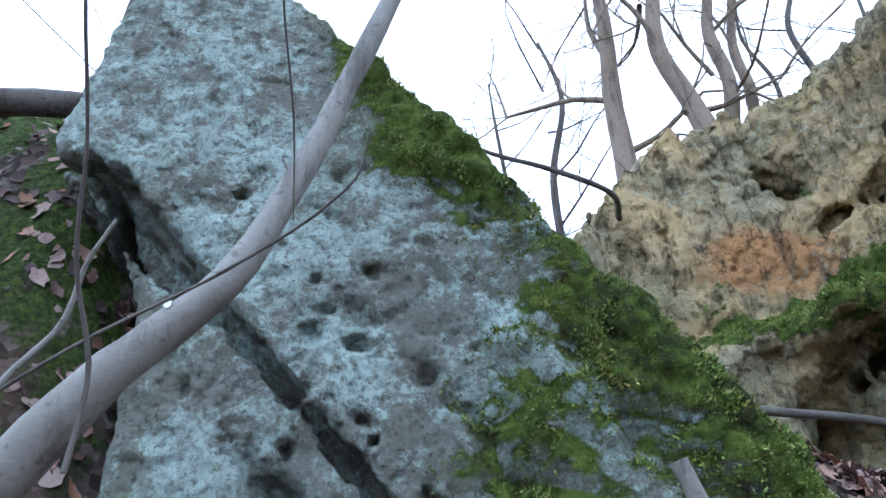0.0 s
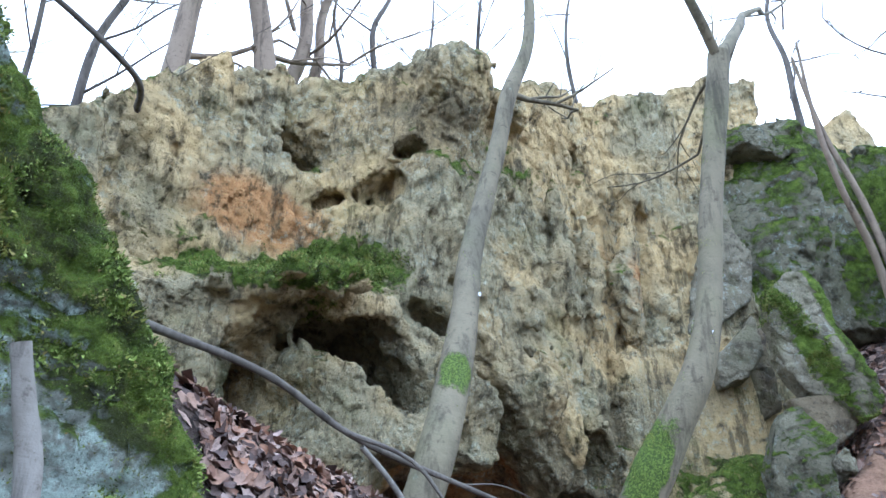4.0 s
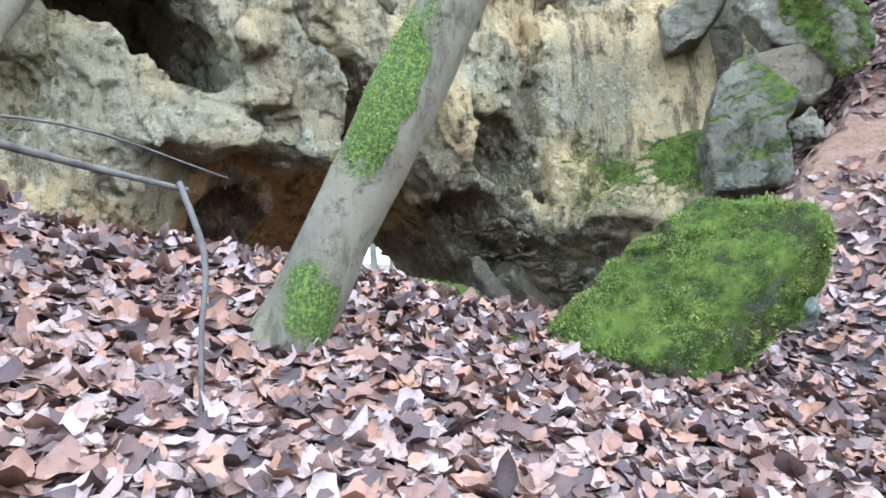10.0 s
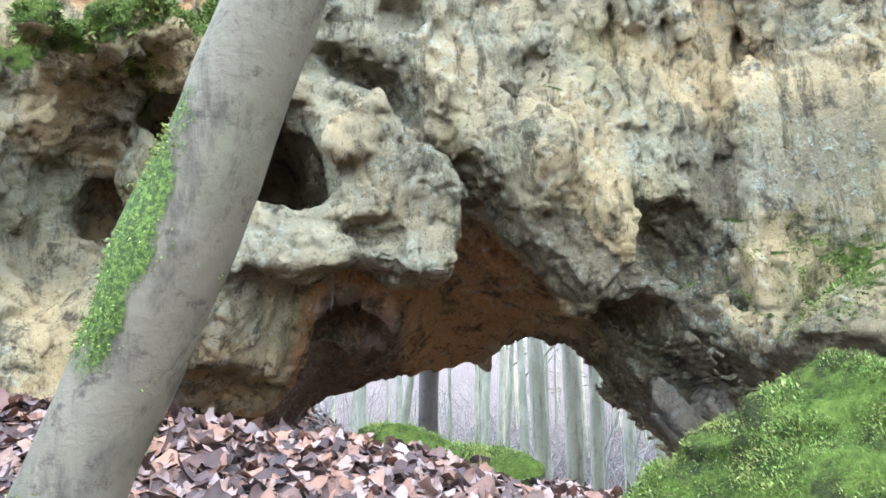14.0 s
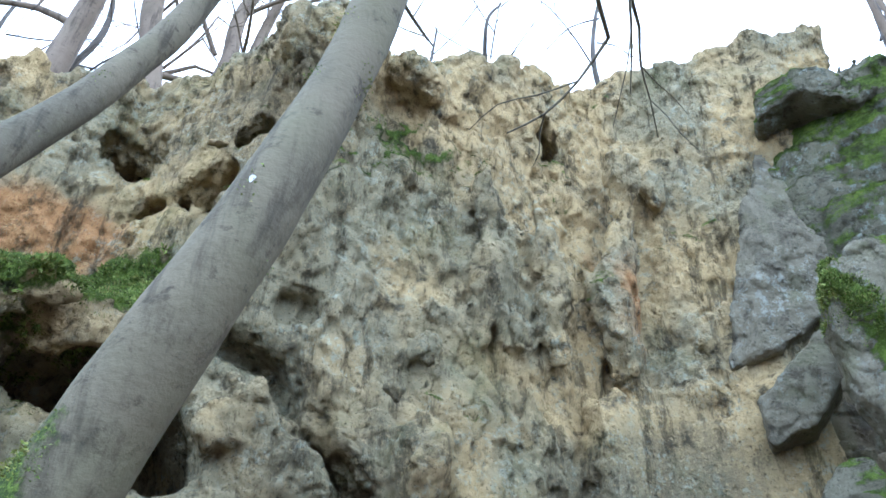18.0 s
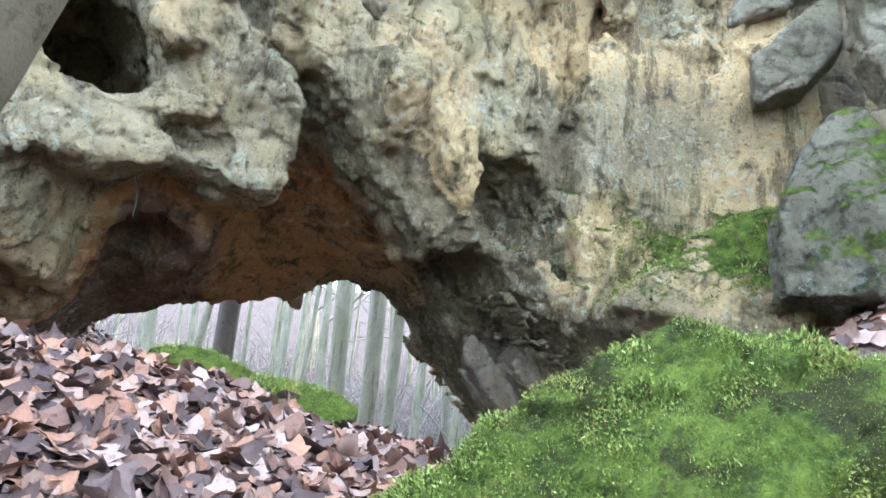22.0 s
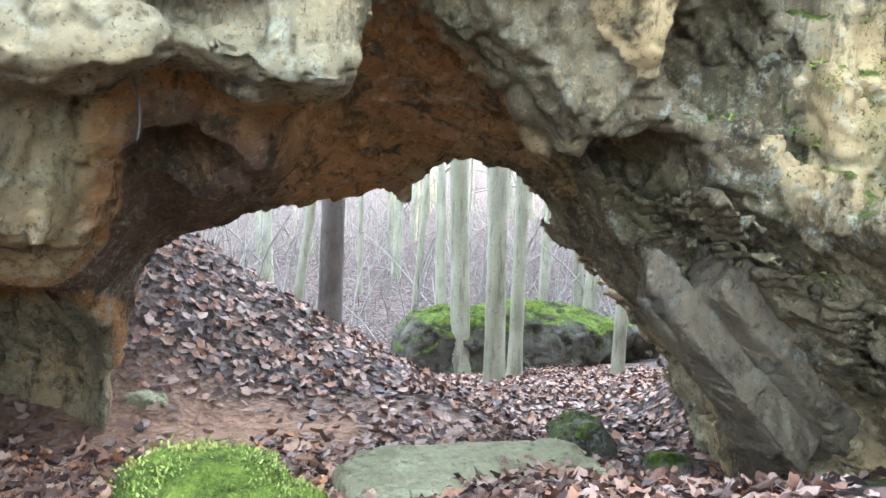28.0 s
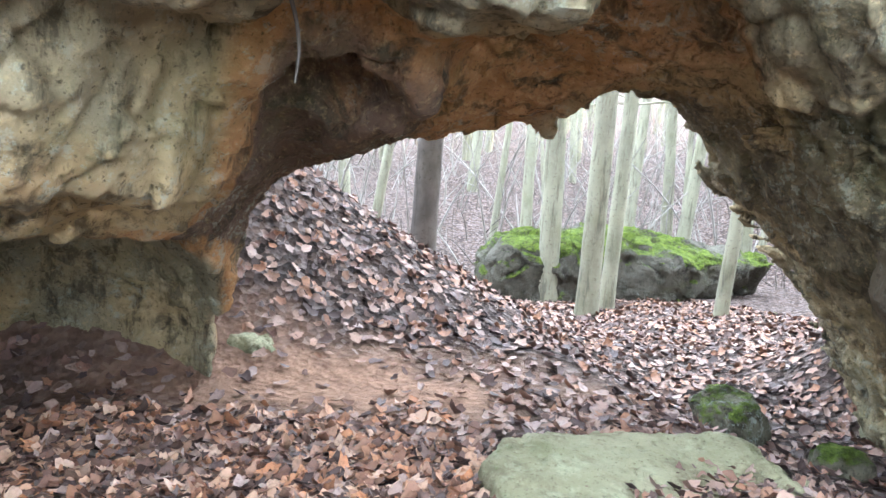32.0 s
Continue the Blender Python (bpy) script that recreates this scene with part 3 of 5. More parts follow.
BACK = [(6.0, -3), (6.1, -0.5), (6.36, 0.5), (6.59, 0.76), (7.15, 0.93), (7.95, 1.08), (8.42, 1.2), (8.55, 1.08), (8.66, 1.4), (9.15, 1.51), (9.59, 1.49),
        (9.98, 1.16), (10.25, 0.74), (10.88, 0.09), (11.54, -0.48), (12.1, -1.1), (12.7, -3)]


def cliff_face(x, z):
    """The y of the cliff's face."""
    y = 6.45 + 0.06 * (z - 3) + 1.25 * step(6.4, 5.0, x) * step(3.2 + 0.25 * (x - 5), 4.0 + 0.25 * (x - 5), z) - 0.35 * step(3.2, 2.2, x)
    y = y + 0.42 * step(5.9, 4.7, x) * step(3.3, 2.9, z) - 0.2 * step(6.3, 6.7, x) * step(9.9, 9.0, x) * step(1.7, 2.4, z)
    y = y - 0.72 * np.maximum(x - 10.6, 0) + 0.5 * step(9.6, 9.0, x) * step(8.2, 8.6, x) * step(1.6, 0.6, z)
    return y


def cliff_top(x):
    return np.interp(x, (-3, 0, 2.2, 2.9, 3.6, 4.6, 5.6, 6.6, 7.1, 7.7, 8.9, 10.1, 11, 12.5, 14), (3.4, 3.9, 4.7, 5.7, 6.5, 6.9, 7.1, 7.6, 7.55, 7.7, 8.2, 8.55, 9.0, 9.6, 9.8))


def cliff(X, Y, Z):
    warp = 0.22 * fbm(X * 0.7, Y * 0.7, Z * 0.7, 2)
    face = (cliff_face(X, Z) - Y) * 0.9
    body = np.maximum(face, np.maximum(Y - 9.75 - 0.9 * step(6.9, 6.2, X) * step(1.2, 0.5, Z) - 0.06 * np.maximum(Z - 2, 0) * 8, Z - cliff_top(X) - 0.12 * (Y - 6.4)))
    body = smin(body, ellipsoid(X, Y, Z, (4.95, 6.72, 3.22), (1.15, 0.66, 0.3), 12), 0.22)          # mossy ledge
    body = smin(body, ellipsoid(X, Y, Z, (6.75, 6.6, 6.9), (0.7, 0.75, 0.75), 0), 0.25)           # overhanging peak
    body = smin(body, ellipsoid(X, Y, Z, (8.6, 6.55, 1.95), (0.3, 0.4, 0.5), 35), 0.1)           # hanging tooth
    body = smin(body, np.maximum(np.maximum(9.7 - X, X - 11.8), np.maximum(np.maximum(0.5 - Z, Z - 3.45 - 0.27 * (X - 9.75)), np.maximum(cliff_face(X, Z) - 0.3 - Y, Y - 7.6))), 0.02)
    body = smin(body, capsule(X, Y, Z, (9.6, 5.6, 0.0), (10.9, 5.0, 1.2), 0.85, 0.75), 0.3)       # foot of mossy rubble
    d0, d1, d2 = (polygon(X[:, 0, :], Z[:, 0, :], p)[:, None, :] for p in (MOUTH, MIDDLE, BACK))
    t = step(6.95, 7.35, Y + 0.45 * step(6.15, 5.5, X) + 0.12 * vnoise(X * 2.2, Y, Z * 2.2))
    u = np.clip((Y - 7.4) / 2.1, 0, 1)
    hole = np.where(Y < 7.4, d0 * (1 - t) + d1 * t, d1 * (1 - u) + d2 * u)
    body = smax(body, -hole, 0.012)
    # broken blocks standing proud of the wall, with ledges between them
    for c, size, turn in [((7.95, 6.2, 2.5), (0.3, 0.3, 0.5), -10), ((6.5, 6.3, 2.55), (0.26, 0.22, 0.5), -45), ((7.75, 6.05, 2.95), (0.3, 0.2, 0.16), 10), ((7.9, 6.3, 3.5), (0.45, 0.25, 0.3), 20), ((6.6, 6.6, 5.5), (0.35, 0.3, 0.14), 15), ((5.75, 6.75, 5.32), (0.5, 0.4, 0.08), 18),
                          ((8.75, 6.45, 5.3), (0.25, 0.2, 0.9), 6), ((9.3, 6.4, 4.6), (0.2, 0.2, 1.1), 5), ((10.2, 6.3, 4.9), (0.25, 0.25, 1.2), -4), ((10.5, 6.2, 6.6), (0.5, 0.25, 0.5), 8), ((7.7, 6.4, 6.9), (0.6, 0.5, 0.35), -25)]:
        carved(body, X, Y, Z, c, size, turn, -0.08)
    # the deep hole and the cave beside it, with a lit leg of rock between them
    hole = polygon(X[:, 0, :], Z[:, 0, :], [(5.06, 2.82), (5.37, 3.0), (5.9, 2.98), (6.22, 2.45), (6.36, 2.08), (6.02, 1.93), (5.8, 2.0), (5.44, 2.38)])[:, None, :]
    body = smax(body, -np.maximum(hole - np.clip(0.4 * (Y - 6.75), 0, 0.22), Y - 9.2), 0.02)
    cave = polygon(X[:, 0, :], Z[:, 0, :], [(3.95, 2.5), (4.4, 2.78), (4.66, 2.85), (4.8, 2.6), (4.88, 2.3), (5.12, 2.0), (4.9, 1.6), (4.3, 1.2), (3.9, 1.6)])[:, None, :]
    body = smax(body, -np.maximum(cave + 0.3 * np.maximum(Y - 6.8, 0), Y - 7.5), 0.02)
    pits = [((4.5, 7.9, 2.15), (0.14, 1.0, 0.3), -10), ((5.05, 7.9, 5.87), (0.32, 1.6, 0.25), -5), ((5.87, 7.0, 5.07), (0.33, 1.0, 0.17), 25), ((5.46, 7.2, 4.92), (0.2, 0.8, 0.16), 10),
            ((9.68, 6.3, 7.32), (0.19, 1.3, 0.36), 12), ((6.6, 6.3, 1.76), (0.27, 0.34, 0.14), -12), ((7.37, 6.02, 2.78), (0.3, 0.28, 0.31), -20), ((6.87, 6.3, 3.72), (0.1, 0.3, 0.08), 0),
            ((9.2, 6.3, 1.8), (0.5, 0.55, 0.4), -25), ((9.02, 6.95, 1.3), (0.28, 0.45, 0.2), -40), ((9.45, 6.75, 0.85), (0.3, 0.4, 0.16), -40),
            ((4.54, 7.45, 4.84), (0.24, 0.34, 0.12), 5), ((4.58, 7.42, 4.42), (0.23, 0.36, 0.15), 10), ((4.15, 7.5, 4.55), (0.16, 0.3, 0.12), 0), ((4.95, 7.3, 4.5), (0.14, 0.3, 0.2), -30), ((5.2, 7.2, 4.9), (0.12, 0.4, 0.2), 20),
            ((6.35, 6.5, 4.62), (0.2, 0.25, 0.1), 15), ((6.25, 6.7, 5.75), (0.14, 0.4, 0.07), 10),
            ((2.75, 6.15, 3.35), (0.18, 0.4, 0.12), 0), ((2.25, 6.3, 3.75), (0.3, 0.5, 0.09), -5), ((3.0, 7.4, 4.7), (0.2, 0.5, 0.09), -5), ((10.5, 6.2, 3.68), (0.36, 0.16, 0.05), 6),
            ((6.6, 7.6, 1.25), (0.34, 0.4, 0.26), -15), ((5.6, 8.3, 0.1), (0.4, 0.5, 0.22), 0), ((5.1, 8.6, -0.7), (1.38, 1.75, 1.38), 0)]
    for c, r, roll in pits:
        carved(body, X, Y, Z, c, r, roll, 0.015)
    # diagonal gouge: shallow on its lower side, an overhang on its upper
    gouge = polygon(X[:, 0, :], Z[:, 0, :], [(6.3, 3.32), (6.7, 3.19), (7.05, 2.95), (7.1, 2.74), (7.42, 2.44), (7.6, 2.16), (7.34, 2.08), (7.05, 2.38), (6.75, 2.7), (6.48, 2.98)])[:, None, :]
    across = np.clip(((X - 6.75) * 0.72 + (Z - 2.72) * 0.69) / 0.3, 0, 1)
    body = smax(body, -np.maximum(gouge, Y - cliff_face(X, Z) - 0.08 - 0.6 * across), 0.015)
    body = smax(body, -capsule(X, Y, Z, (11.2, 5.85, 4.6), (12.0, 5.4, 8.6), 0.12, 0.12), 0.05)   # cleft beside the pillar
    body = smin(body, capsule(X, Y, Z, (8.5, 6.6, 1.95), (8.63, 6.92, 1.4), 0.22, 0.06), 0.06)   # hanging tooth
    body = smin(body, capsule(X, Y, Z, (8.5, 9.5, 1.4), (8.52, 9.46, 1.14), 0.12, 0.07), 0.04)     # spur at the back edge
    near = np.abs(body) < 0.7
    x, y, z = X[near], Y[near], Z[near]
    smooth = step(9.7, 9.9, x) * step(3.5, 3.3, z) * step(1.8, 2.2, z)
    arch = step(2.6, 1.8, z) * step(4.6, 5.2, x) * step(10.2, 9.6, x)
    flutes = step(2.4, 3.2, z) * (1 - smooth)
    rough = 0.075 * flutes * ridged((x + 0.12 * z) * 2.4, y * 2.4, z * 0.4, 2) + (0.11 - 0.09 * arch) * fbm(x * 0.9, y * 0.9, z * 0.9, 2) + (0.07 - 0.04 * arch) * ridged(x * 2.1, y * 2.1, z * 1.3, 2) + 0.025 * fbm(x * 5, y * 5, z * 4, 2)
    beds = step(8.6, 9.4, x) * step(2.2, 1.6, z) * step(5.8, 6.6, y)
    bed = ((z * 0.67 + x * 0.62 + 0.05 * vnoise(x * 2, y * 2, z * 2)) / 0.36) % 1
    body[near] += rough * (1 - 0.85 * smooth) - 0.03 + beds * 0.2 * (0.5 - bed)
    return body


def cliff_calm(x, y, z):
    return 1 - 0.8 * step(9.7, 9.9, x) * step(3.6, 3.3, z) * step(1.8, 2.2, z) * (y < 6.8) - 0.15 * step(2.6, 1.8, z) * step(4.6, 5.4, x)


def cliff_moss(x, y, z):
    m = (patch(x, z, 4.45, 3.38, 1.0, 0.5, 1.9) + patch(x, z, 5.4, 3.85, 0.95, 0.55, 1.9)) * (y < 7.8) + patch(x, z, 8.0, 6.0, 1.8, 0.5, 0.75) + patch(x, z, 10.5, 1.5, 1.3, 0.75, 0.75) * (y < 6.6)
    m += patch(x, z, 3.0, 3.2, 0.8, 1.4, 0.5) + patch(x, z, 6.0, 5.6, 0.9, 0.25, 0.7) + patch(x, z, 9.8, 6.8, 0.5, 0.3, 0.8) + 0.35 * step(cliff_top(x) - 0.7, cliff_top(x), z)
    return m - 0.6 * (y > 7.2) * (z < 1.8)


def cliff_rust_and_shade(x, y, z):
    # olive rock, plus shade coloured onto the right jamb and under the peak
    olive_and_shade = patch(x, z, 9.0, 1.5, 1.5, 1.3, 0.9) * (y > 6.3) + patch(x, z, 10.7, 2.7, 1.4, 1.1, 0.65) + patch(x, z, 7.3, 2.7, 1.5, 1.3, 0.5) + patch(x, z, 6.4, 6.6, 1.5, 0.9, 0.5) + 1.3 * step(7.0, 7.8, y) * step(8.9, 9.5, x) * step(1.9, 1.4, z) + patch(x, z, 9.6, 0.0, 1.6, 1.4, 1.1) + patch(x, z, 5.9, 5.6, 2.0, 1.0, 0.5)
    # iron stain, raised with depth under the arch to paint its shade
    return -olive_and_shade + patch(x, z, 4.6, 4.6, 1.1, 0.7, 1.1) + 1.55 * step(2.4, 2.0, z + 1.0 * step(5.6, 5.2, x)) * (step(7.4 + 0.55 * step(6.5, 6.1, x), 7.8 + 0.6 * step(6.5, 6.1, x), y) * (1 - 0.9 * step(6.7, 6.2, x) * step(0.5, 0.1, z)) + step(6.75, 7.15, y) * step(6.05, 6.4, x) * step(9.0, 8.6, x)).clip(0, 1) + patch(x, z, 10.3, 4.6, 0.5, 1.2, 0.6) + patch(x, z, 5.6, 0.9, 0.9, 0.5, 0.4)


arrays = weathered(*sdf_mesh("cliff", cliff, None, None, 0.06, [spaced(-2.5, 0.11, 2.0, 0.085, 4.6, 0.05, 10.4, 0.085, 13.4), spaced(4.0, 0.085, 6.1, 0.05, 7.6, 0.09, 10.9), spaced(-2.4, 0.1, -0.6, 0.05, 2.9, 0.085, 10.2)]), 1, 0.036, 0.17, 0.035, 0.1, 0.012, 0.75, cliff_calm)
me = grown(mesh_of("cliff", *arrays, CLIFF), *arrays, 0.05, cliff_moss, cliff_rust_and_shade)
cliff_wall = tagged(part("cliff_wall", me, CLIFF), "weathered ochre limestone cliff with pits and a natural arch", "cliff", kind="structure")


# ---- boulders ----
def boulder(name, material, label, centre, size, turn=(0, 0, 0), seed=0, h=0.04, square=3.5, rough=0.03, cuts=9, category="boulder", frame_of=None, facet=0.014, cell=0.25, fuzz=0, moss=0.45, bite=0.78):
    """A rock of its own: a rounded block, cut by a few planes and roughened, at centre with half sizes size."""
    rnd = np.random.RandomState(seed)
    planes = []
    for _ in range(cuts):
        v = rnd.normal(size=3)
        v /= np.linalg.norm(v)
        planes.append((v, rnd.uniform(bite, 1.0)))
    sx, sy, sz = size
    off = rnd.uniform(0, 20, 3)

    def solid(X, Y, Z):
        a, b, c = X / sx, Y / sy, Z / sz
        d = (np.abs(a) ** square + np.abs(b) ** square + np.abs(c) ** square) ** (1 / square) - 1
        for v, k in planes:
            d = np.maximum(d, a * v[0] + b * v[1] + c * v[2] - k)
        d = d * min(size)
        f = 1.0 / max(size)
        return d + rough * (fbm(X * 1.6 * f + off[0], Y * 1.6 * f + off[1], Z * 1.6 * f + off[2], 3) + 0.4 * ridged(X * 3 * f, Y * 3 * f + off[0], Z * 3 * f, 2))

    m = 1.15
    V, F = sdf_mesh(name, solid, (-m * sx - 0.1, -m * sy - 0.1, -m * sz - 0.1), (m * sx + 0.1, m * sy + 0.1, m * sz + 0.1), h)
    V, F = weathered(V + off, F, 1, facet, cell, 0.3 * facet, 0.4 * cell, 0.008)
    place = frame_of or pose(*centre, *turn)
    M = np.array(place)
    me = grown(mesh_of(name, (V - off) @ M[:3, :3].T + M[:3, 3], F), (V - off) @ M[:3, :3].T + M[:3, 3], F, moss)
    rock = tagged(part(name, me, material), label, category)
    if fuzz:
        moss_on(rock, V - off, F, place, fuzz, seed)
    return rock


def moss_on(rock, V, F, place, count, seed, size=0.011, where=None):
    """Short moss shoots standing on the upper faces of a rock, as one part of it."""
    rnd = np.random.RandomState(seed + 100)
    M = np.array(place)
    W = V @ M[:3, :3].T + M[:3, 3]
    N = normals_of(W, F)
    P, n = W[F].mean(1), N[F].mean(1)
    clump = np.clip(0.75 + 0.9 * fbm(P[:, 0] * 9, P[:, 1] * 9, P[:, 2] * 9, 2), 0.45, 1.5)
    grow = np.clip(n[:, 2] * 0.55 + 0.9 * (0.5 + 0.5 * fbm(P[:, 0] * 1.3 + 21, P[:, 1] * 1.3, P[:, 2] * 1.3, 2)) - 0.25, 0.25, 1)
    grow = (where(P) if where else grow) * clump + 1e-12
    pick = rnd.choice(len(P), count, p=grow / grow.sum())
    base, nor = P[pick] + rnd.normal(0, 0.012, (count, 3)), n[pick]
    base -= nor * 0.006
    lean = nor + rnd.normal(0, 0.5, (count, 3)) + (0, 0, 0.25)
    lean /= np.linalg.norm(lean, axis=1)[:, None]
    side = np.cross(lean, rnd.normal(size=(count, 3)))
    side /= np.linalg.norm(side, axis=1)[:, None] + 1e-9
    tall = size * rnd.uniform(0.5, 1.3, (count, 1)) * clump[pick][:, None]
    w = 0.25 * tall
    verts = np.stack([base - side * w, base + side * w, base + lean * tall], 1).reshape(-1, 3)
    me = mesh_of("moss_fuzz", verts, np.arange(3 * count).reshape(-1, 3), SHOOT, False)
    ob = part("moss_fuzz", me, SHOOT, rock, "fine bright green moss shoots", False)
    ob["kind"] = "stuff"
    return ob


def left_rock(X, Y, Z):
    outline = [(-1.3, 2.75), (-1.22, 3.4), (-1.15, 3.78), (-0.98, 3.95), (-0.3, 3.88), (0.04, 3.5), (0.38, 3.06), (0.78, 2.62), (1.22, 1.92), (1.66, 1.4), (2.0, 0.95), (2.2, 0.6),
               (2.4, 0.2), (2.6, -0.4), (2.6, -2.2), (-1.0, -2.2), (-0.9, 1.6), (-1.3, 2.6)]
    d = polygon(X, Z, outline) - 0.07
    lean = 3.0 + 0.02 * (Z - 1) + 0.10 * X - 0.25 * step(1.0, -0.2, X) * 0
    d = smax(d * 0.9, np.maximum(lean - Y, Y - 5.2 - 0.3 * (X < 0)), 0.12)
    crack = polygon(X, Z, [(-1.35, 2.44), (-1.0, 2.33), (-0.75, 2.0), (-0.3, 1.49), (0.42, 0.65), (0.9, 0.0), (0.925, 0.015), (0.445, 0.665), (-0.26, 1.52), (-0.7, 2.08), (-0.97, 2.42), (-1.33, 2.5)])
    d = smax(d, -np.maximum(crack, np.abs(Y - 3.0) - 0.3), 0.01)
    below = (Z - (1.5 - 1.19 * (X + 0.3)) < 0) & (X > -1.2)
    d = d + (0.05 + 0.1 * step(-0.2, -0.9, X)) * below * (X < 0.9)
    for c, r, roll in [((0.58, 3.05, 1.19), (0.06, 0.2, 0.05), 30), ((0.72, 3.02, 1.45), (0.13, 0.08, 0.04), 50), ((0.26, 3.0, 1.53), (0.12, 0.1, 0.04), -40), ((0.3, 3.0, 1.0), (0.06, 0.12, 0.04), -20), ((-0.04, 2.98, 0.74), (0.13, 0.2, 0.06), -20),
                       ((-0.56, 2.9, 0.97), (0.09, 0.15, 0.04), 10), ((0.8, 3.05, 0.98), (0.1, 0.15, 0.06), -30), ((0.1, 2.98, 2.08), (0.1, 0.08, 0.03), -40), ((1.6, 2.95, 0.85), (0.42, 0.3, 0.22), -35), ((0.95, 3.05, 0.7), (0.12, 0.15, 0.05), 0)]:
        d = smax(d, -ellipsoid(X, Y, Z, c, r, roll), 0.02)
    rnd = np.random.RandomState(12)
    for _ in range(46):
        px, pz, s = rnd.uniform(-0.6, 1.7), rnd.uniform(-0.2, 2.4), rnd.uniform(0.02, 0.07)
        d = smax(d, -ellipsoid(X, Y, Z, (px, 3.02 + 0.1 * px, pz), (s, 0.08, 0.5 * s), rnd.uniform(-60, 20)), 0.01)
    near = np.abs(d) < 0.5
    x, y, z = X[near], Y[near], Z[near]
    d[near] += 0.02 * fbm(x * 1.5, y * 1.5, z * 1.5, 2) + 0.009 * ridged(x * 4, y * 4, z * 4, 2)
    return d


rock_arrays = weathered(*sdf_mesh("leaning_rock", left_rock, (-2.0, 2.3, -2.2), (3.0, 5.7, 4.6), 0.042), 1, 0.013, 0.13, 0.022, 0.06, 0.009)


def ridge_moss(x, y, z):
    """Thick moss along the sloping edge, thinning down the face."""
    edge = 3.6 - 1.28 * (x + 0.02)
    return 1.15 * np.clip(1.15 - np.abs(z - edge + 0.16) / 0.6, 0, 1) * step(-0.3, 0.3, x) + patch(x, z, 1.1, 1.35, 0.5, 0.45, 0.75) + patch(x, z, 1.45, 0.75, 0.8, 0.8, 1.0) + patch(x, z, 0.95, 0.75, 0.35, 0.4, 0.7) + patch(x, z, 0.55, 2.45, 0.3, 0.25, 0.8) + patch(x, z, 0.5, 0.3, 0.5, 0.4, 0.5)


RV, RF = rock_arrays
clumps = ridge_moss(*RV.T) * 0.6 + 0.35 * fbm(*(RV.T * 5), 3)
RV = RV + normals_of(RV, RF) * (np.clip(clumps - 0.25, 0, 0.5) * (0.09 + 0.08 * fbm(*(RV.T * 9), 2)))[:, None]
me = grown(mesh_of("leaning_rock", RV, RF, GREY), RV, RF, -0.08, ridge_moss)
leaning_rock = tagged(part("leaning_rock", me, GREY), "large grey-green lichened rock with a mossy sloping edge", "rock")
moss_on(leaning_rock, RV, RF, Matrix(), 90000, 5, 0.018, lambda P: np.clip(ridge_moss(*P.T) - 0.45 + 0.5 * fbm(*(P.T * 4), 3), 0, 1) * (P[:, 1] < 4.2))


def shoots_on(rock, V, F, lo, hi, count, seed, size, where):
    """Moss shoots on the faces of a large rock that lie between the corners lo and hi."""
    C = V[F].mean(1)
    sub = F[((C > np.array(lo)) & (C < np.array(hi))).all(1)]
    used, inv = np.unique(sub, return_inverse=True)
    return moss_on(rock, V[used], inv.reshape(sub.shape), Matrix(), count, seed, size, where)


shoots_on(cliff_wall, *arrays, (3.2, 5.8, 2.8), (6.6, 7.8, 4.8), 60000, 6, 0.032, lambda P: np.clip(cliff_moss(*P.T) - 0.7 + 0.6 * fbm(*(P.T * 3), 3), 0, 1))
shoots_on(cliff_wall, *arrays, (9.0, 4.0, 0.2), (12.0, 6.5, 2.4), 25000, 7, 0.022, lambda P: np.clip(cliff_moss(*P.T) - 0.35 + 0.6 * fbm(*(P.T * 3), 3), 0, 1))


def axes_frame(centre, u, v):
    """A pose with its x axis along u and its y axis near v."""
    u = Vector(u).normalized()
    n = u.cross(Vector(v)).normalized()
    v = n.cross(u)
    m = Matrix((u, v, n)).transposed().to_4x4()
    m.translation = centre
    return m


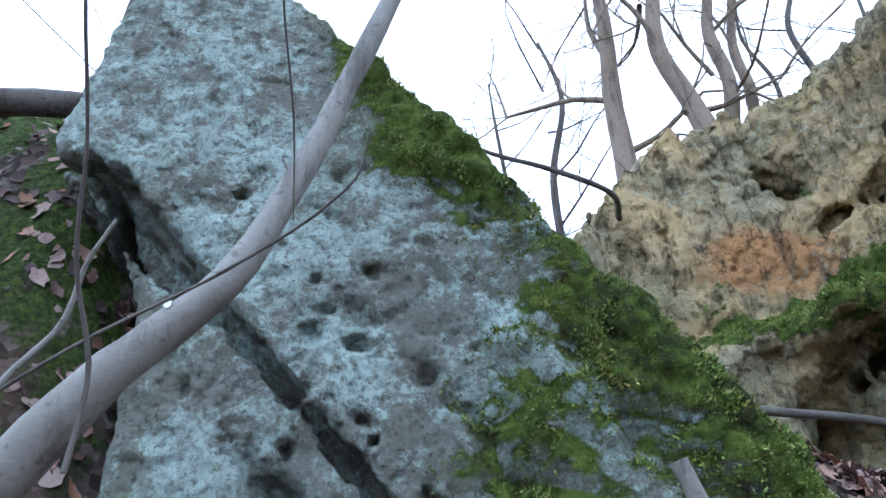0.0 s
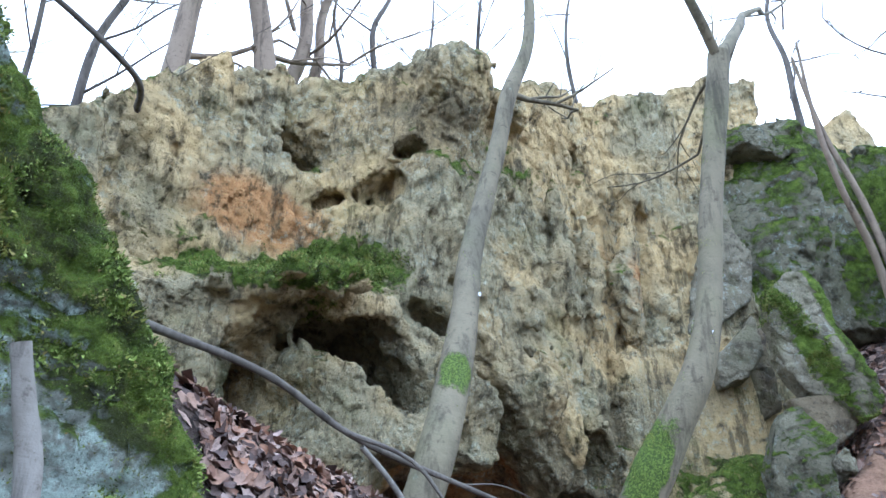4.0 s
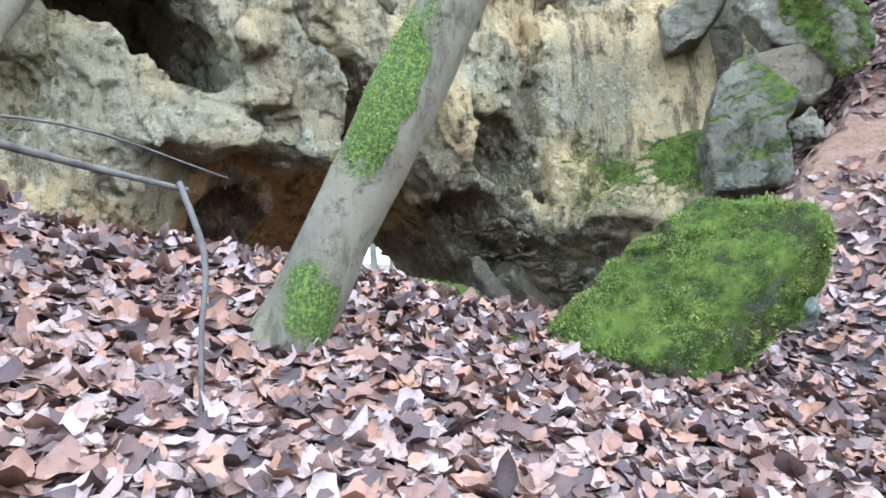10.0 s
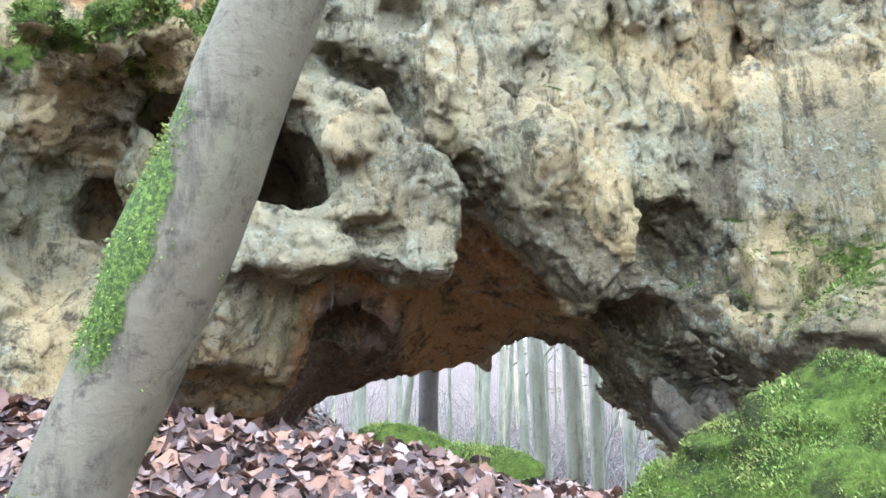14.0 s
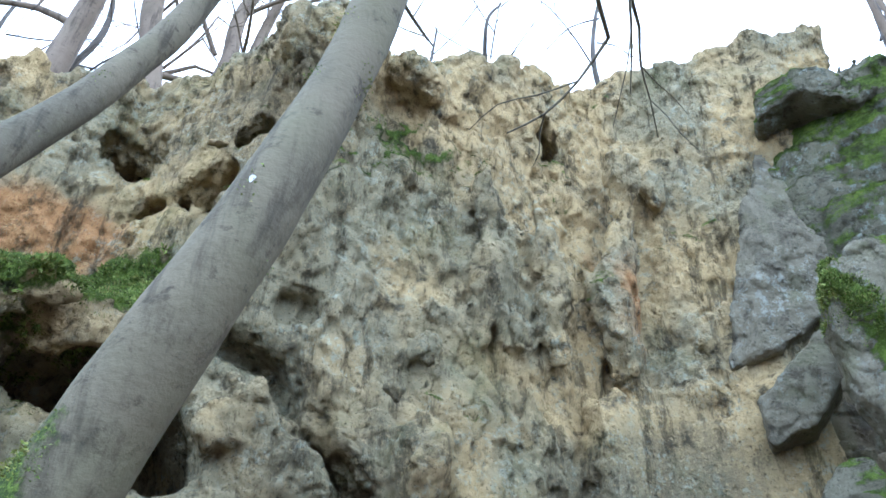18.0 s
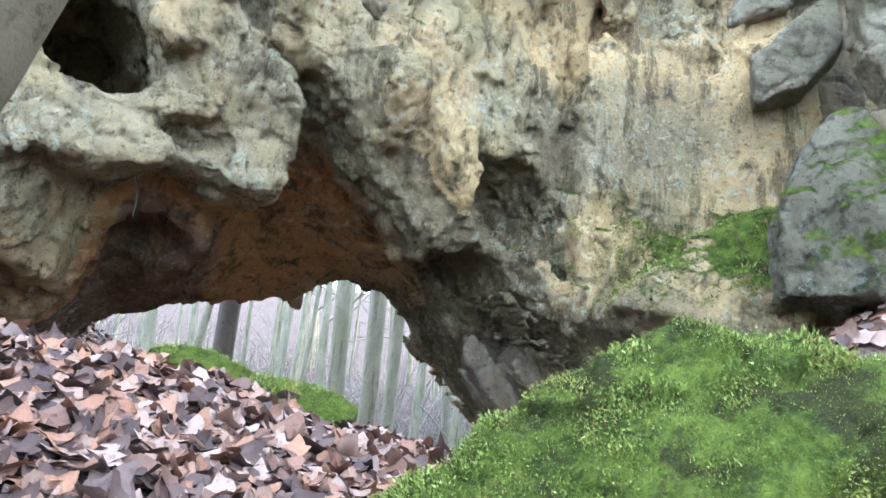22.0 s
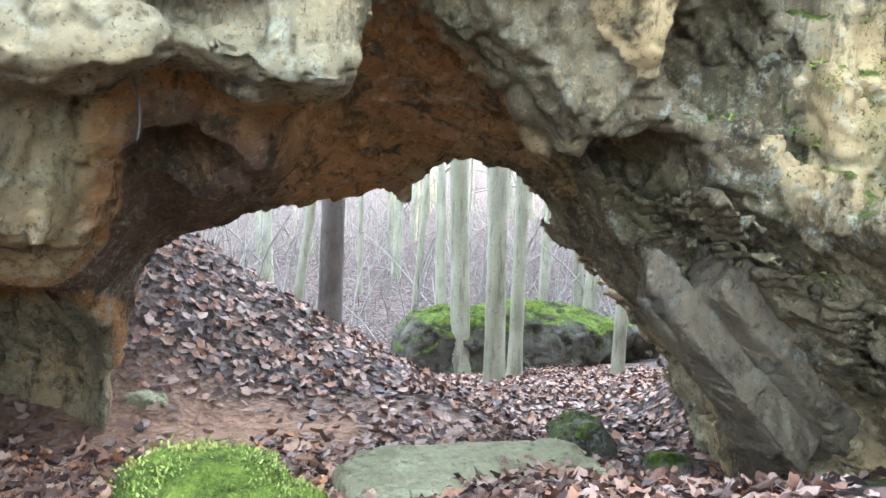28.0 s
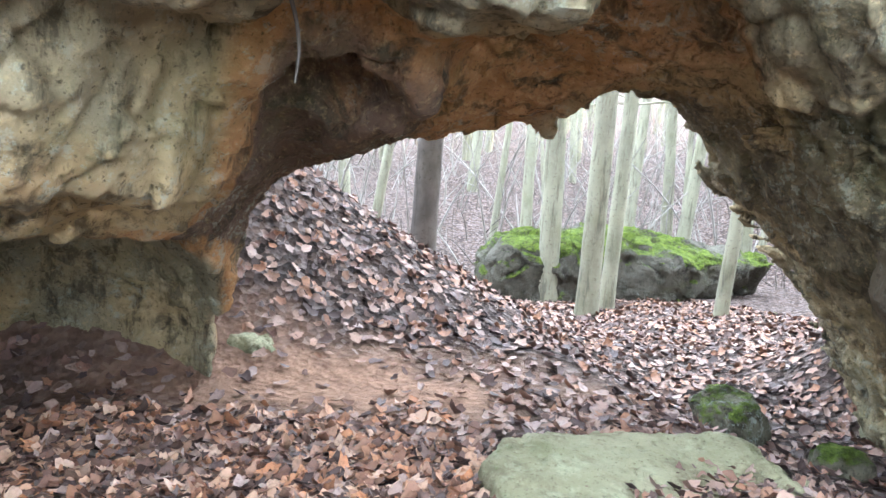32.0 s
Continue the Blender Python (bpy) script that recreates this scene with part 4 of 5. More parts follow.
def standing_rock(name, material, label, outline, near, thick, seed, moss=0.0, lean=0.0, facet=0.02, h=0.045, region=None, category="rock"):
    """A broken rock beside the gully: its outline (across, up) as it stands, from near to near + thick away from the path."""
    rnd = np.random.RandomState(seed)
    off = rnd.uniform(0, 20, 3)
    us, zs = [p[0] for p in outline], [p[1] for p in outline]
    mu, mz = sum(us) / len(us), sum(zs) / len(zs)
    tilts = [(rnd.uniform(-0.5, 0.5), rnd.uniform(-0.35, 0.35), rnd.uniform(0, 0.12)) for _ in range(4)]

    def solid(X, Y, Z):
        d = polygon(X[:, 0, :], Z[:, 0, :], outline)[:, None, :] + 0 * Y
        front = near - Y + lean * (Z - mz)
        for a, b, c in tilts:
            front = np.maximum(front, near + c - Y + a * (X - mu) + b * (Z - mz))
        d = smax(smax(d, front, 0.03), Y - near - thick, 0.05)
        return d + 0.03 * fbm(X * 1.7 + off[0], Y * 1.7, Z * 1.7, 2) + 0.018 * ridged(X * 4, Y * 4 + off[1], Z * 4, 2)

    V, F = sdf_mesh(name, solid, (min(us) - 0.15, near - 0.45, min(zs) - 0.15), (max(us) + 0.15, near + thick + 0.15, max(zs) + 0.15), h)
    V, F = weathered(V + off, F, 1, facet, 0.22, 0.4 * facet, 0.1, 0.008)
    V = V - off
    W = np.stack([5.8 + 0.682 * V[:, 0] + 0.732 * V[:, 1], 1.11 - 0.732 * V[:, 0] + 0.682 * V[:, 1], V[:, 2]], 1)
    me = grown(mesh_of(name, W, F), W, F, moss, (lambda x, y, z: region(*V.T)) if region else None)
    return tagged(part(name, me, material), label, category), W, F


standing_rock("rock_pillar", PALE, "tall grey broken pillar standing against the cliff", [(1.07, 7.58), (1.25, 6.79), (1.3, 5.97), (1.5, 5.46), (1.34, 4.67), (0.73, 4.19), (0.19, 4.05), (0.33, 4.82), (0.58, 5.46), (0.64, 6.06), (0.9, 6.51)], 7.25, 0.9, 81, -0.25, 0.05)
standing_rock("capping_boulder", MOSSY, "overhanging mossy cap of rock on the pillars", [(1.07, 7.3), (1.6, 7.5), (2.26, 7.2), (2.53, 7.48), (2.1, 7.75), (1.64, 7.94), (1.18, 7.84)], 6.95, 1.2, 82, 1.0)
standing_rock("ochre_rock", CLIFF, "flat ochre face of rock between grey pillars", [(1.2, 7.4), (2.35, 7.41), (2.2, 5.2), (1.45, 4.4), (1.1, 5.0), (1.3, 6.12)], 7.6, 0.7, 83, -0.4, facet=0.012)
standing_rock("rock_pillar", MOSSY, "upright rough rock column with moss beside the gully", [(2.45, 7.5), (3.06, 7.57), (3.31, 6.49), (3.05, 4.2), (2.3, 4.1), (2.29, 5.69)], 7.45, 1.0, 84, 0.5)
standing_rock("hanging_block", PALE, "pale angular block wedged below the pillar", [(0.34, 3.46), (0.85, 3.9), (1.08, 4.15), (1.1, 3.5), (0.81, 3.13), (0.36, 2.95)], 6.6, 0.8, 85, -0.35, 0.1, 0.01, 0.03)
standing_rock("dark_boulder", BEDDED, "dark rock in the hollow behind the hanging block", [(0.3, 3.2), (0.84, 3.5), (1.2, 4.2), (1.45, 4.2), (1.4, 2.8), (1.0, 2.6), (0.6, 2.7)], 7.1, 0.7, 86, -0.4)
slab_rock, SW, SF = standing_rock("leaning_boulder", PALE, "leaning grey slab of rock with thick moss on its edge", [(1.03, 4.22), (1.31, 4.38), (1.61, 4.45), (1.79, 4.16), (1.84, 3.56), (1.95, 3.28), (2.12, 2.6), (2.07, 2.38), (1.88, 2.21), (1.6, 2.45), (1.29, 2.65), (1.04, 3.06), (0.97, 3.73)],
                                  5.6, 0.75, 87, 0.1, 0.12, 0.018, 0.035, lambda u, v, z: 1.3 * np.clip(1.1 - np.abs(u - 1.22 - 0.42 * (3.7 - z)) / 0.24, 0, 1) + 1.2 * np.clip(1.2 - np.abs(u - 2.0 - 0.2 * (2.8 - z)) / 0.16, 0, 1))
moss_on(slab_rock, SW, SF, Matrix(), 40000, 8, 0.024, lambda P: np.clip(1.1 - np.abs((P[:, 0] - 5.8) * 0.682 - (P[:, 1] - 1.11) * 0.732 - 1.22 - 0.42 * (3.7 - P[:, 2])) / 0.22, 0, 1) * (fbm(*(P.T * 4), 3) > -0.25))
standing_rock("dark_boulder", BEDDED, "dark overhung foot of rock under the leaning slab", [(1.05, 2.6), (1.62, 2.62), (1.95, 2.3), (1.75, 2.05), (1.46, 1.93), (1.25, 2.05)], 5.72, 0.7, 88, -0.3)
standing_rock("lichened_stone", MOSSY, "blue-green lichened rock at the foot of the gully", [(0.47, 1.93), (0.62, 2.18), (0.83, 2.24), (1.01, 2.01), (1.12, 1.77), (0.99, 1.5), (0.98, 1.0), (0.35, 1.0), (0.32, 1.54)], 4.85, 0.6, 89, 0.5, h=0.035)
standing_rock("rock_outcrop", CLIFF, "pale ochre outcrop above the gully", [(3.45, 8.64), (4.3, 9.27), (4.67, 8.41), (4.6, 6.6), (3.6, 6.3)], 8.4, 1.2, 90, 0.15, h=0.06)

block_pose = axes_frame((7.25, 3.03, -0.02), (0.88, -0.36, 0.66), (0.08, 0.6, 0.31))
boulder("mossy_block", MOSSY, "oblong block of stone thickly grown with bright moss, lying in leaves", (0, 0, 0), (0.69, 0.37, 0.25), (0, 0, 0), 3, 0.03, 8, 0.02, 2, frame_of=block_pose, fuzz=160000, moss=1.45, facet=0.018, cell=0.16, bite=0.95)
boulder("flat_stone", FLAT, "broad flat greenish stone lying on the trodden soil", (8.3, 7.4, -0.82), (0.92, 0.66, 0.2), (0, 2, -8), 5, 0.035, 6, 0.03, 5, facet=0.012, moss=-0.2)
boulder("mossy_stone", MOSSY, "rounded mossy stone half sunk in leaves", (6.57, 5.15, 0.15), (0.27, 0.27, 0.24), (0, 0, 20), 6, 0.03, fuzz=22000, moss=1.1)
boulder("mossy_stone", MOSSY, "rounded mossy stone half sunk in leaves", (6.95, 4.82, 0.0), (0.31, 0.25, 0.25), (0, 10, -20), 7, 0.03, fuzz=22000, moss=1.1)
boulder("mossy_stone", MOSSY, "small mossy stone among the leaves", (6.34, 3.42, -0.24), (0.1, 0.09, 0.1), (0, 0, 30), 71, 0.02, fuzz=5000, moss=1.1)
boulder("grey_stone", GREY, "small grey stone wedged beside the mossy block", (7.7, 2.76, -0.08), (0.15, 0.13, 0.11), (0, 20, 30), 72, 0.025, 5, moss=0.1)
boulder("grey_stone", PALE, "small pale stone on the red soil of the gully", (10.75, 3.89, 1.6), (0.17, 0.15, 0.16), (0, 20, 30), 73, 0.025, 5, moss=-0.2)
boulder("back_boulder", DARKROCK, "wide dark boulder with a mossy end beyond the arch", (15.1, 18.7, -2.35), (3.6, 1.2, 1.15), (0, -3, -8), 13, 0.1, 4, facet=0.08, cell=0.6, moss=0.5)
boulder("mossy_stone", MOSSY, "dark mossy stone below the arch", (10.05, 8.85, -1.1), (0.36, 0.3, 0.25), (0, 0, 30), 14, 0.05)
boulder("mossy_stone", MOSSY, "dark mossy stone below the arch", (10.35, 8.1, -1.15), (0.24, 0.2, 0.18), (0, 0, 60), 24, 0.05)
dip = ((0.68, -0.08, -0.73), (0.72, 0.22, 0.66))       # along the beds, and across them
for k, (c, size, rock) in enumerate([((10.33, 6.9, 0.48), (0.66, 0.24, 0.13), SLAB), ((10.72, 6.92, 0.62), (0.6, 0.15, 0.14), SLAB), ((10.2, 6.82, 0.02), (0.85, 0.2, 0.2), BEDDED),
                                     ((9.75, 6.95, 0.05), (0.9, 0.17, 0.2), BEDDED), ((10.75, 6.75, 0.1), (0.8, 0.22, 0.2), BEDDED)]):
    boulder("rock_slab", rock, "grey-green slab of bedded rock in the arch wall" if rock is SLAB else "brown bed of rock in the arch wall", (0, 0, 0), size, (0, 0, 0), 50 + k, 0.022, 30, 0.006, 4, frame_of=axes_frame(c, *dip), moss=-0.35, category="rock slab", facet=0.014, cell=0.3, bite=0.85)
boulder("soil_stone", FLAT, "pale stone bedded in the red soil", (6.4, 10.2, -0.78), (0.22, 0.17, 0.13), (0, 0, 10), 15, 0.035, moss=-0.1)
boulder("rock_pillar", MOSSY, "upright mossy rock pillar on the slope", (11.2, 1.35, 2.2), (0.62, 0.7, 1.5), (0, 6, 10), 16, 0.07, 9, 0.03, facet=0.04, cell=0.4, cuts=10, bite=0.7, moss=0.95)
boulder("rock_pillar", MOSSY, "upright mossy rock pillar on the slope", (12.7, 2.3, 3.7), (0.45, 0.5, 1.2), (0, 4, -10), 17, 0.07, 9, 0.03, facet=0.04, cell=0.4, cuts=10, bite=0.7, moss=0.95)
boulder("rock_pillar", MOSSY, "broad mossy rock on the slope", (11.4, 0.0, 2.2), (0.7, 0.8, 1.6), (0, 0, -5), 18, 0.08, 9, 0.03, facet=0.04, cell=0.4, cuts=10, bite=0.7, moss=0.95)
boulder("rock_outcrop", MOSSY, "cracked mossy outcrop beside the cliff", (13.0, 5.1, 6.1), (0.6, 0.9, 2.4), (0, 4, 30), 19, 0.09, 9, 0.04, facet=0.05, cell=0.45, cuts=10, bite=0.7, moss=0.95)
boulder("rock_outcrop", MOSSY, "cracked mossy outcrop beside the cliff", (14.0, 4.5, 6.3), (0.7, 0.9, 2.2), (0, 0, 30), 20, 0.09, 9, 0.04, facet=0.05, cell=0.45, cuts=10, bite=0.7, moss=0.95)
boulder("rock_outcrop", MOSSY, "cracked mossy outcrop beside the cliff", (15.2, 3.6, 6.4), (0.9, 1.0, 1.9), (0, 0, 35), 21, 0.1, 9, 0.04, facet=0.05, cell=0.45, cuts=10, bite=0.7, moss=0.95)
boulder("rock_outcrop", MOSSY, "mossy outcrop above the gully", (13.9, 2.2, 5.2), (0.9, 0.9, 1.4), (0, 0, 15), 22, 0.1, 9, 0.04, facet=0.05, cell=0.45, cuts=10, bite=0.7, moss=0.95)
for k, (x, y, z, r) in enumerate([(8.9, 1.35, -0.35, 0.42), (8.6, 0.05, -0.55, 0.55), (8.1, 0.9, -0.75, 0.35), (9.9, 0.6, 0.2, 0.5), (8.5, 0.6, -0.6, 0.3)]):
    boulder("mossy_stone", MOSSY, "mossy tumbled stone on the slope", (x, y, z), (r, 0.8 * r, 0.7 * r), (10 * k, 7 * k, 40 * k), 30 + k, 0.05, 4)


# ---- trees ----
def tube(points, radii, sides=12, wobble=0.0, seed=0, fine=6):
    """A round limb along a smooth line through the points: arrays of verts and faces."""
    P, R = np.array(points, float), np.array(radii, float)
    s = np.r_[0, np.cumsum(np.linalg.norm(np.diff(P, axis=0), axis=1))]
    t = np.linspace(0, s[-1], max(2, (len(P) - 1) * fine + 1))
    M = np.gradient(P, s, axis=0) if len(P) > 2 else np.repeat([(P[1] - P[0]) / s[-1]], 2, 0)
    k = np.clip(np.searchsorted(s, t, side="right") - 1, 0, len(P) - 2)
    hseg = (s[k + 1] - s[k])[:, None]
    u = ((t - s[k]) / (s[k + 1] - s[k]))[:, None]
    C = (2 * u**3 - 3 * u**2 + 1) * P[k] + (u**3 - 2 * u**2 + u) * hseg * M[k] + (-2 * u**3 + 3 * u**2) * P[k + 1] + (u**3 - u**2) * hseg * M[k + 1]
    rad = np.interp(t, s, R)
    D = np.gradient(C, axis=0)
    D /= np.linalg.norm(D, axis=1)[:, None] + 1e-9
    ref = np.array((0.31, 0.95, 0.05)) if abs(D[0] @ (0.31, 0.95, 0.05)) < 0.9 else np.array((1.0, 0, 0))
    U = np.cross(D, ref)
    U /= np.linalg.norm(U, axis=1)[:, None]
    V = np.cross(D, U)
    a = np.linspace(0, 2 * np.pi, sides, endpoint=False)
    ring = U[:, None] * np.cos(a)[:, None] + V[:, None] * np.sin(a)[:, None]
    W = C[:, None] + ring * rad[:, None, None]
    if wobble:
        f = 0.9 / max(R.max(), 0.02)
        w = fbm(W[..., 0] * f + seed, W[..., 1] * f, W[..., 2] * f * 0.5, 2)
        W = C[:, None] + ring * (rad[:, None] * (1 + wobble * w))[..., None]
    n = len(C)
    verts = np.r_[W.reshape(-1, 3), C[:1], C[-1:]]
    i, j = np.meshgrid(np.arange(n - 1), np.arange(sides), indexing="ij")
    i, j = i.ravel(), j.ravel()
    q = np.stack([i * sides + j, i * sides + (j + 1) % sides, (i + 1) * sides + (j + 1) % sides, (i + 1) * sides + j], 1)
    return verts, q


def merged(tubes):
    off, vs, fs = 0, [], []
    for v, f in tubes:
        vs.append(v)
        fs.append(f + off)
        off += len(v)
    return np.concatenate(vs), np.concatenate(fs)


def limbs(rnd, top, direction, length, radius, depth, out, sides=5):
    """Bare limbs that fork towards the twigs; appends tubes to out."""
    d = np.array(direction, float)
    d /= np.linalg.norm(d)
    pts = [np.array(top, float)]
    for _ in range(3):
        d = d + rnd.normal(0, 0.16, 3) + (0, 0, 0.05)
        d /= np.linalg.norm(d)
        pts.append(pts[-1] + d * length / 3)
    out.append(tube(pts, np.linspace(radius, radius * 0.45, 4), sides, fine=2))
    if depth:
        for k in range(3 if depth > 1 else 2):
            at = pts[1 + k % 3]
            side = d + rnd.normal(0, 0.65, 3)
            limbs(rnd, at, side, length * rnd.uniform(0.55, 0.8), radius * 0.5, depth - 1, out, max(3, sides - 1))


def tree(name, label, points, radii, bark, seed, crown=None, moss=(), wobble=0.06, sides=20, group="", dots=()):
    """A tree: trunk, bare crown (a list of (start, direction, length, radius)), patches of moss on the trunk."""
    root = tagged(new(name), label, "tree", group)
    root.location = points[0]
    inv = Matrix.Translation(points[0]).inverted()

    def add(pname, arrays, material, plabel=""):
        me = mesh_of(pname, *arrays, material)
        me.transform(inv)
        return part(pname, me, material, root, plabel)

    V, F = tube(points, radii, 36 if moss else sides, wobble, seed, 24 if moss else 8)
    trunk = add("trunk", (V, F), bark)
    grow, N = np.zeros(len(V)), normals_of(V, F)
    for k, (at, toward, reach, count) in enumerate(moss):
        r2 = np.random.RandomState(seed + k)
        t = np.array(toward, float) / np.linalg.norm(toward)
        w = np.clip(1.1 - np.linalg.norm((V - np.array(at)) * (1, 1, 0.6), axis=1) / reach, 0, 1) * np.clip(1.6 * (N @ t) + 0.1, 0, 1)
        grow = np.maximum(grow, w)
        p = np.clip(w[F].mean(1) + 0.75 * fbm(*(V[F].mean(1).T * 7), 3) - 0.42, 0, 1) + 1e-9
        pick = r2.choice(len(F), count, p=p / p.sum())
        P, n = V[F[pick]].mean(1), N[F[pick]].mean(1)
        base = P + r2.normal(0, 0.007, (count, 3))
        tip = n * 0.7 + r2.normal(0, 0.45, (count, 3)) + (0, 0, -0.2)
        tip /= np.linalg.norm(tip, axis=1)[:, None]
        side = np.cross(tip, r2.normal(size=(count, 3)))
        side /= np.linalg.norm(side, axis=1)[:, None]
        tall = 0.009 * r2.uniform(0.5, 1.4, (count, 1))
        verts = np.stack([base - side * tall * 0.3, base + side * tall * 0.3, base + tip * tall], 1).reshape(-1, 3)
        me = mesh_of("moss_fringe", verts, np.arange(3 * count).reshape(-1, 3), SHOOT, False)
        me.transform(inv)
        part("moss_fringe", me, SHOOT, root, "fine green moss shoots", False)["kind"] = "stuff"
    if moss:
        trunk.data.attributes.new("moss", 'FLOAT', 'POINT').data.foreach_set("value", grow.astype(np.float32))
    for at, toward, r in dots:
        bm = bmesh.new()
        bmesh.ops.create_circle(bm, cap_ends=True, radius=r, segments=14)
        t = Vector(toward).normalized()
        bm.transform(inv @ Matrix.Translation(at) @ t.to_track_quat("Z", "Y").to_matrix().to_4x4() @ Matrix.Diagonal((1, 1.4, 1, 1)))
        part("lichen_spot", bm, CHALK, root, "round white lichen spot")
    if crown:
        rnd, out = np.random.RandomState(seed), []
        for start, direction, length, radius, depth in crown:
            limbs(rnd, start, direction, length, radius, depth, out)
        add("crown", merged(out), bark)
    return root


tree("beech_tree", "leaning grey tree trunk with a mossy foot, growing from the leaves", [(5.07, 3.55, -0.35), (5.26, 3.45, 0.0), (5.42, 3.31, 0.4), (5.57, 3.14, 0.8), (5.68, 3.01, 1.1), (5.79, 2.87, 1.4), (5.92, 2.77, 1.8), (6.05, 2.73, 2.3), (6.16, 2.68, 2.9), (6.28, 2.59, 3.6), (6.43, 2.45, 4.6)],
     [0.16, 0.138, 0.135, 0.148, 0.13, 0.121, 0.103, 0.094, 0.096, 0.1, 0.1], BEECH, 1, [((6.43, 2.45, 4.55), (0.45, 0.1, 1), 3, 0.07, 3), ((6.42, 2.45, 4.5), (-0.9, 0.1, 0.6), 2.5, 0.055, 2),
                                                                                         ((5.62, 3.0, 0.98), (0.75, -0.65, 0.0), 0.07, 0.04, 0), ((5.5, 3.16, 0.62), (0.8, -0.5, 0.1), 0.05, 0.03, 0)],
     moss=[((5.5, 3.1, 0.78), (-0.9, -0.15, 0.4), 0.36, 2600), ((5.25, 3.36, 0.02), (-0.2, -0.9, 0.2), 0.16, 500)],
     dots=[((5.853, 2.683, 1.772), (-0.15, -0.95, -0.2), 0.010), ((5.82, 2.725, 1.6), (-0.15, -0.95, -0.2), 0.007)])
tree("beech_tree", "slender leaning grey trunk with a mossy foot", [(3.68, 3.86, -0.15), (3.86, 3.74, 0.25), (4.08, 3.72, 0.8), (4.37, 3.88, 1.4), (4.63, 4.04, 2.0), (4.84, 4.2, 2.6), (5.12, 4.31, 3.3), (5.36, 4.35, 4.0), (5.55, 4.33, 4.8), (5.85, 4.3, 5.6), (6.05, 4.4, 7.5)],
     [0.15, 0.13, 0.128, 0.122, 0.108, 0.102, 0.092, 0.088, 0.086, 0.072, 0.05], BEECH, 2, [((6.05, 4.4, 7.4), (0.3, 0, 1), 3, 0.045, 3), ((5.56, 4.33, 4.85), (0.95, 0.25, 0.55), 1.3, 0.04, 2)],
     moss=[((4.3, 3.78, 1.42), (-0.5, -0.8, 0.3), 0.2, 600), ((3.85, 3.65, 0.2), (0.7, -0.6, 0.1), 0.22, 1000)],
     dots=[((4.8, 4.1, 2.53), (-0.2, -0.95, -0.1), 0.016), ((4.69, 3.93, 2.15), (-0.2, -0.95, -0.1), 0.013)])
tree("dead_tree", "bare grey trunk leaning across the rock", [(-1.75, 2.2, -0.9), (-0.9, 2.25, 0.32), (-0.67, 2.27, 0.6), (-0.4, 2.28, 0.93), (-0.08, 2.3, 1.25), (0.15, 2.3, 1.72), (0.33, 2.3, 2.21), (0.53, 2.32, 2.83), (0.9, 2.4, 4.4)],
     [0.11, 0.092, 0.086, 0.076, 0.06, 0.053, 0.05, 0.046, 0.03], ASH, 3, [((0.13, 2.28, 1.66), (-0.5, -0.2, 1), 0.12, 0.012, 0), ((0.34, 2.32, 2.25), (0.8, -0.1, 0.8), 0.1, 0.01, 0), ((-0.3, 2.26, 1.04), (0.3, -0.7, 0.6), 0.05, 0.014, 0), ((-0.02, 2.28, 1.36), (0.8, -0.4, 0.2), 0.06, 0.013, 0)],
     dots=[((-0.24, 2.222, 1.13), (0.1, -1, 0.1), 0.013)], wobble=0.1)

rnd = np.random.RandomState(5)
for k, (x, y, z, r, dx, dy, h) in enumerate([(12.6, 15.9, -2.4, 0.2, 0.1, 0.2, 14), (12.82, 18.0, -2.75, 0.22, -0.4, 0.2, 15), (13.4, 16.6, -2.5, 0.15, 0.4, 0.1, 14), (14.7, 14.9, -2.6, 0.13, 0.6, 0.2, 9), (9.1, 14.8, -1.2, 0.2, 0.35, 0.2, 13)]):
    tree("forest_tree", "pale straight forest tree trunk beyond the arch", [(x, y, z - 0.3), (x + 0.05 * dx, y, z + 0.5), (x + dx * 0.4, y + dy * 0.4, z + h * 0.4), (x + dx, y + dy, z + h)], [r * 1.3, r, r * 0.85, r * 0.4],
         DEADWOOD if k == 4 else PALEBARK, 20 + k, [((x + dx * 0.7, y + dy * 0.7, z + h * 0.7), (rnd.normal(), rnd.normal(), 1), 3, 0.06, 2)], group="forest beyond the arch")
for k in range(95):
    x, y = rnd.uniform(2, 42), rnd.uniform(19, 50)
    z = float(ground_z(np.array([x]), np.array([y]))[0])
    r, h, dx, dy = rnd.uniform(0.06, 0.2), rnd.uniform(9, 16), rnd.normal(0, 0.7), rnd.normal(0, 0.7)
    tree("forest_tree", "pale thin forest tree trunk", [(x, y, z - 0.2), (x + dx * 0.4, y + dy * 0.4, z + h * 0.4), (x + dx, y + dy, z + h)], [r * 1.1, r * 0.8, r * 0.3],
         PALEBARK, 40 + k, [((x + dx * q, y + dy * q, z + h * q), (rnd.normal(), rnd.normal(), 0.8), 2.6, 0.04, 2) for q in (0.45, 0.7, 0.95)], sides=8, wobble=0, group="forest beyond the arch")
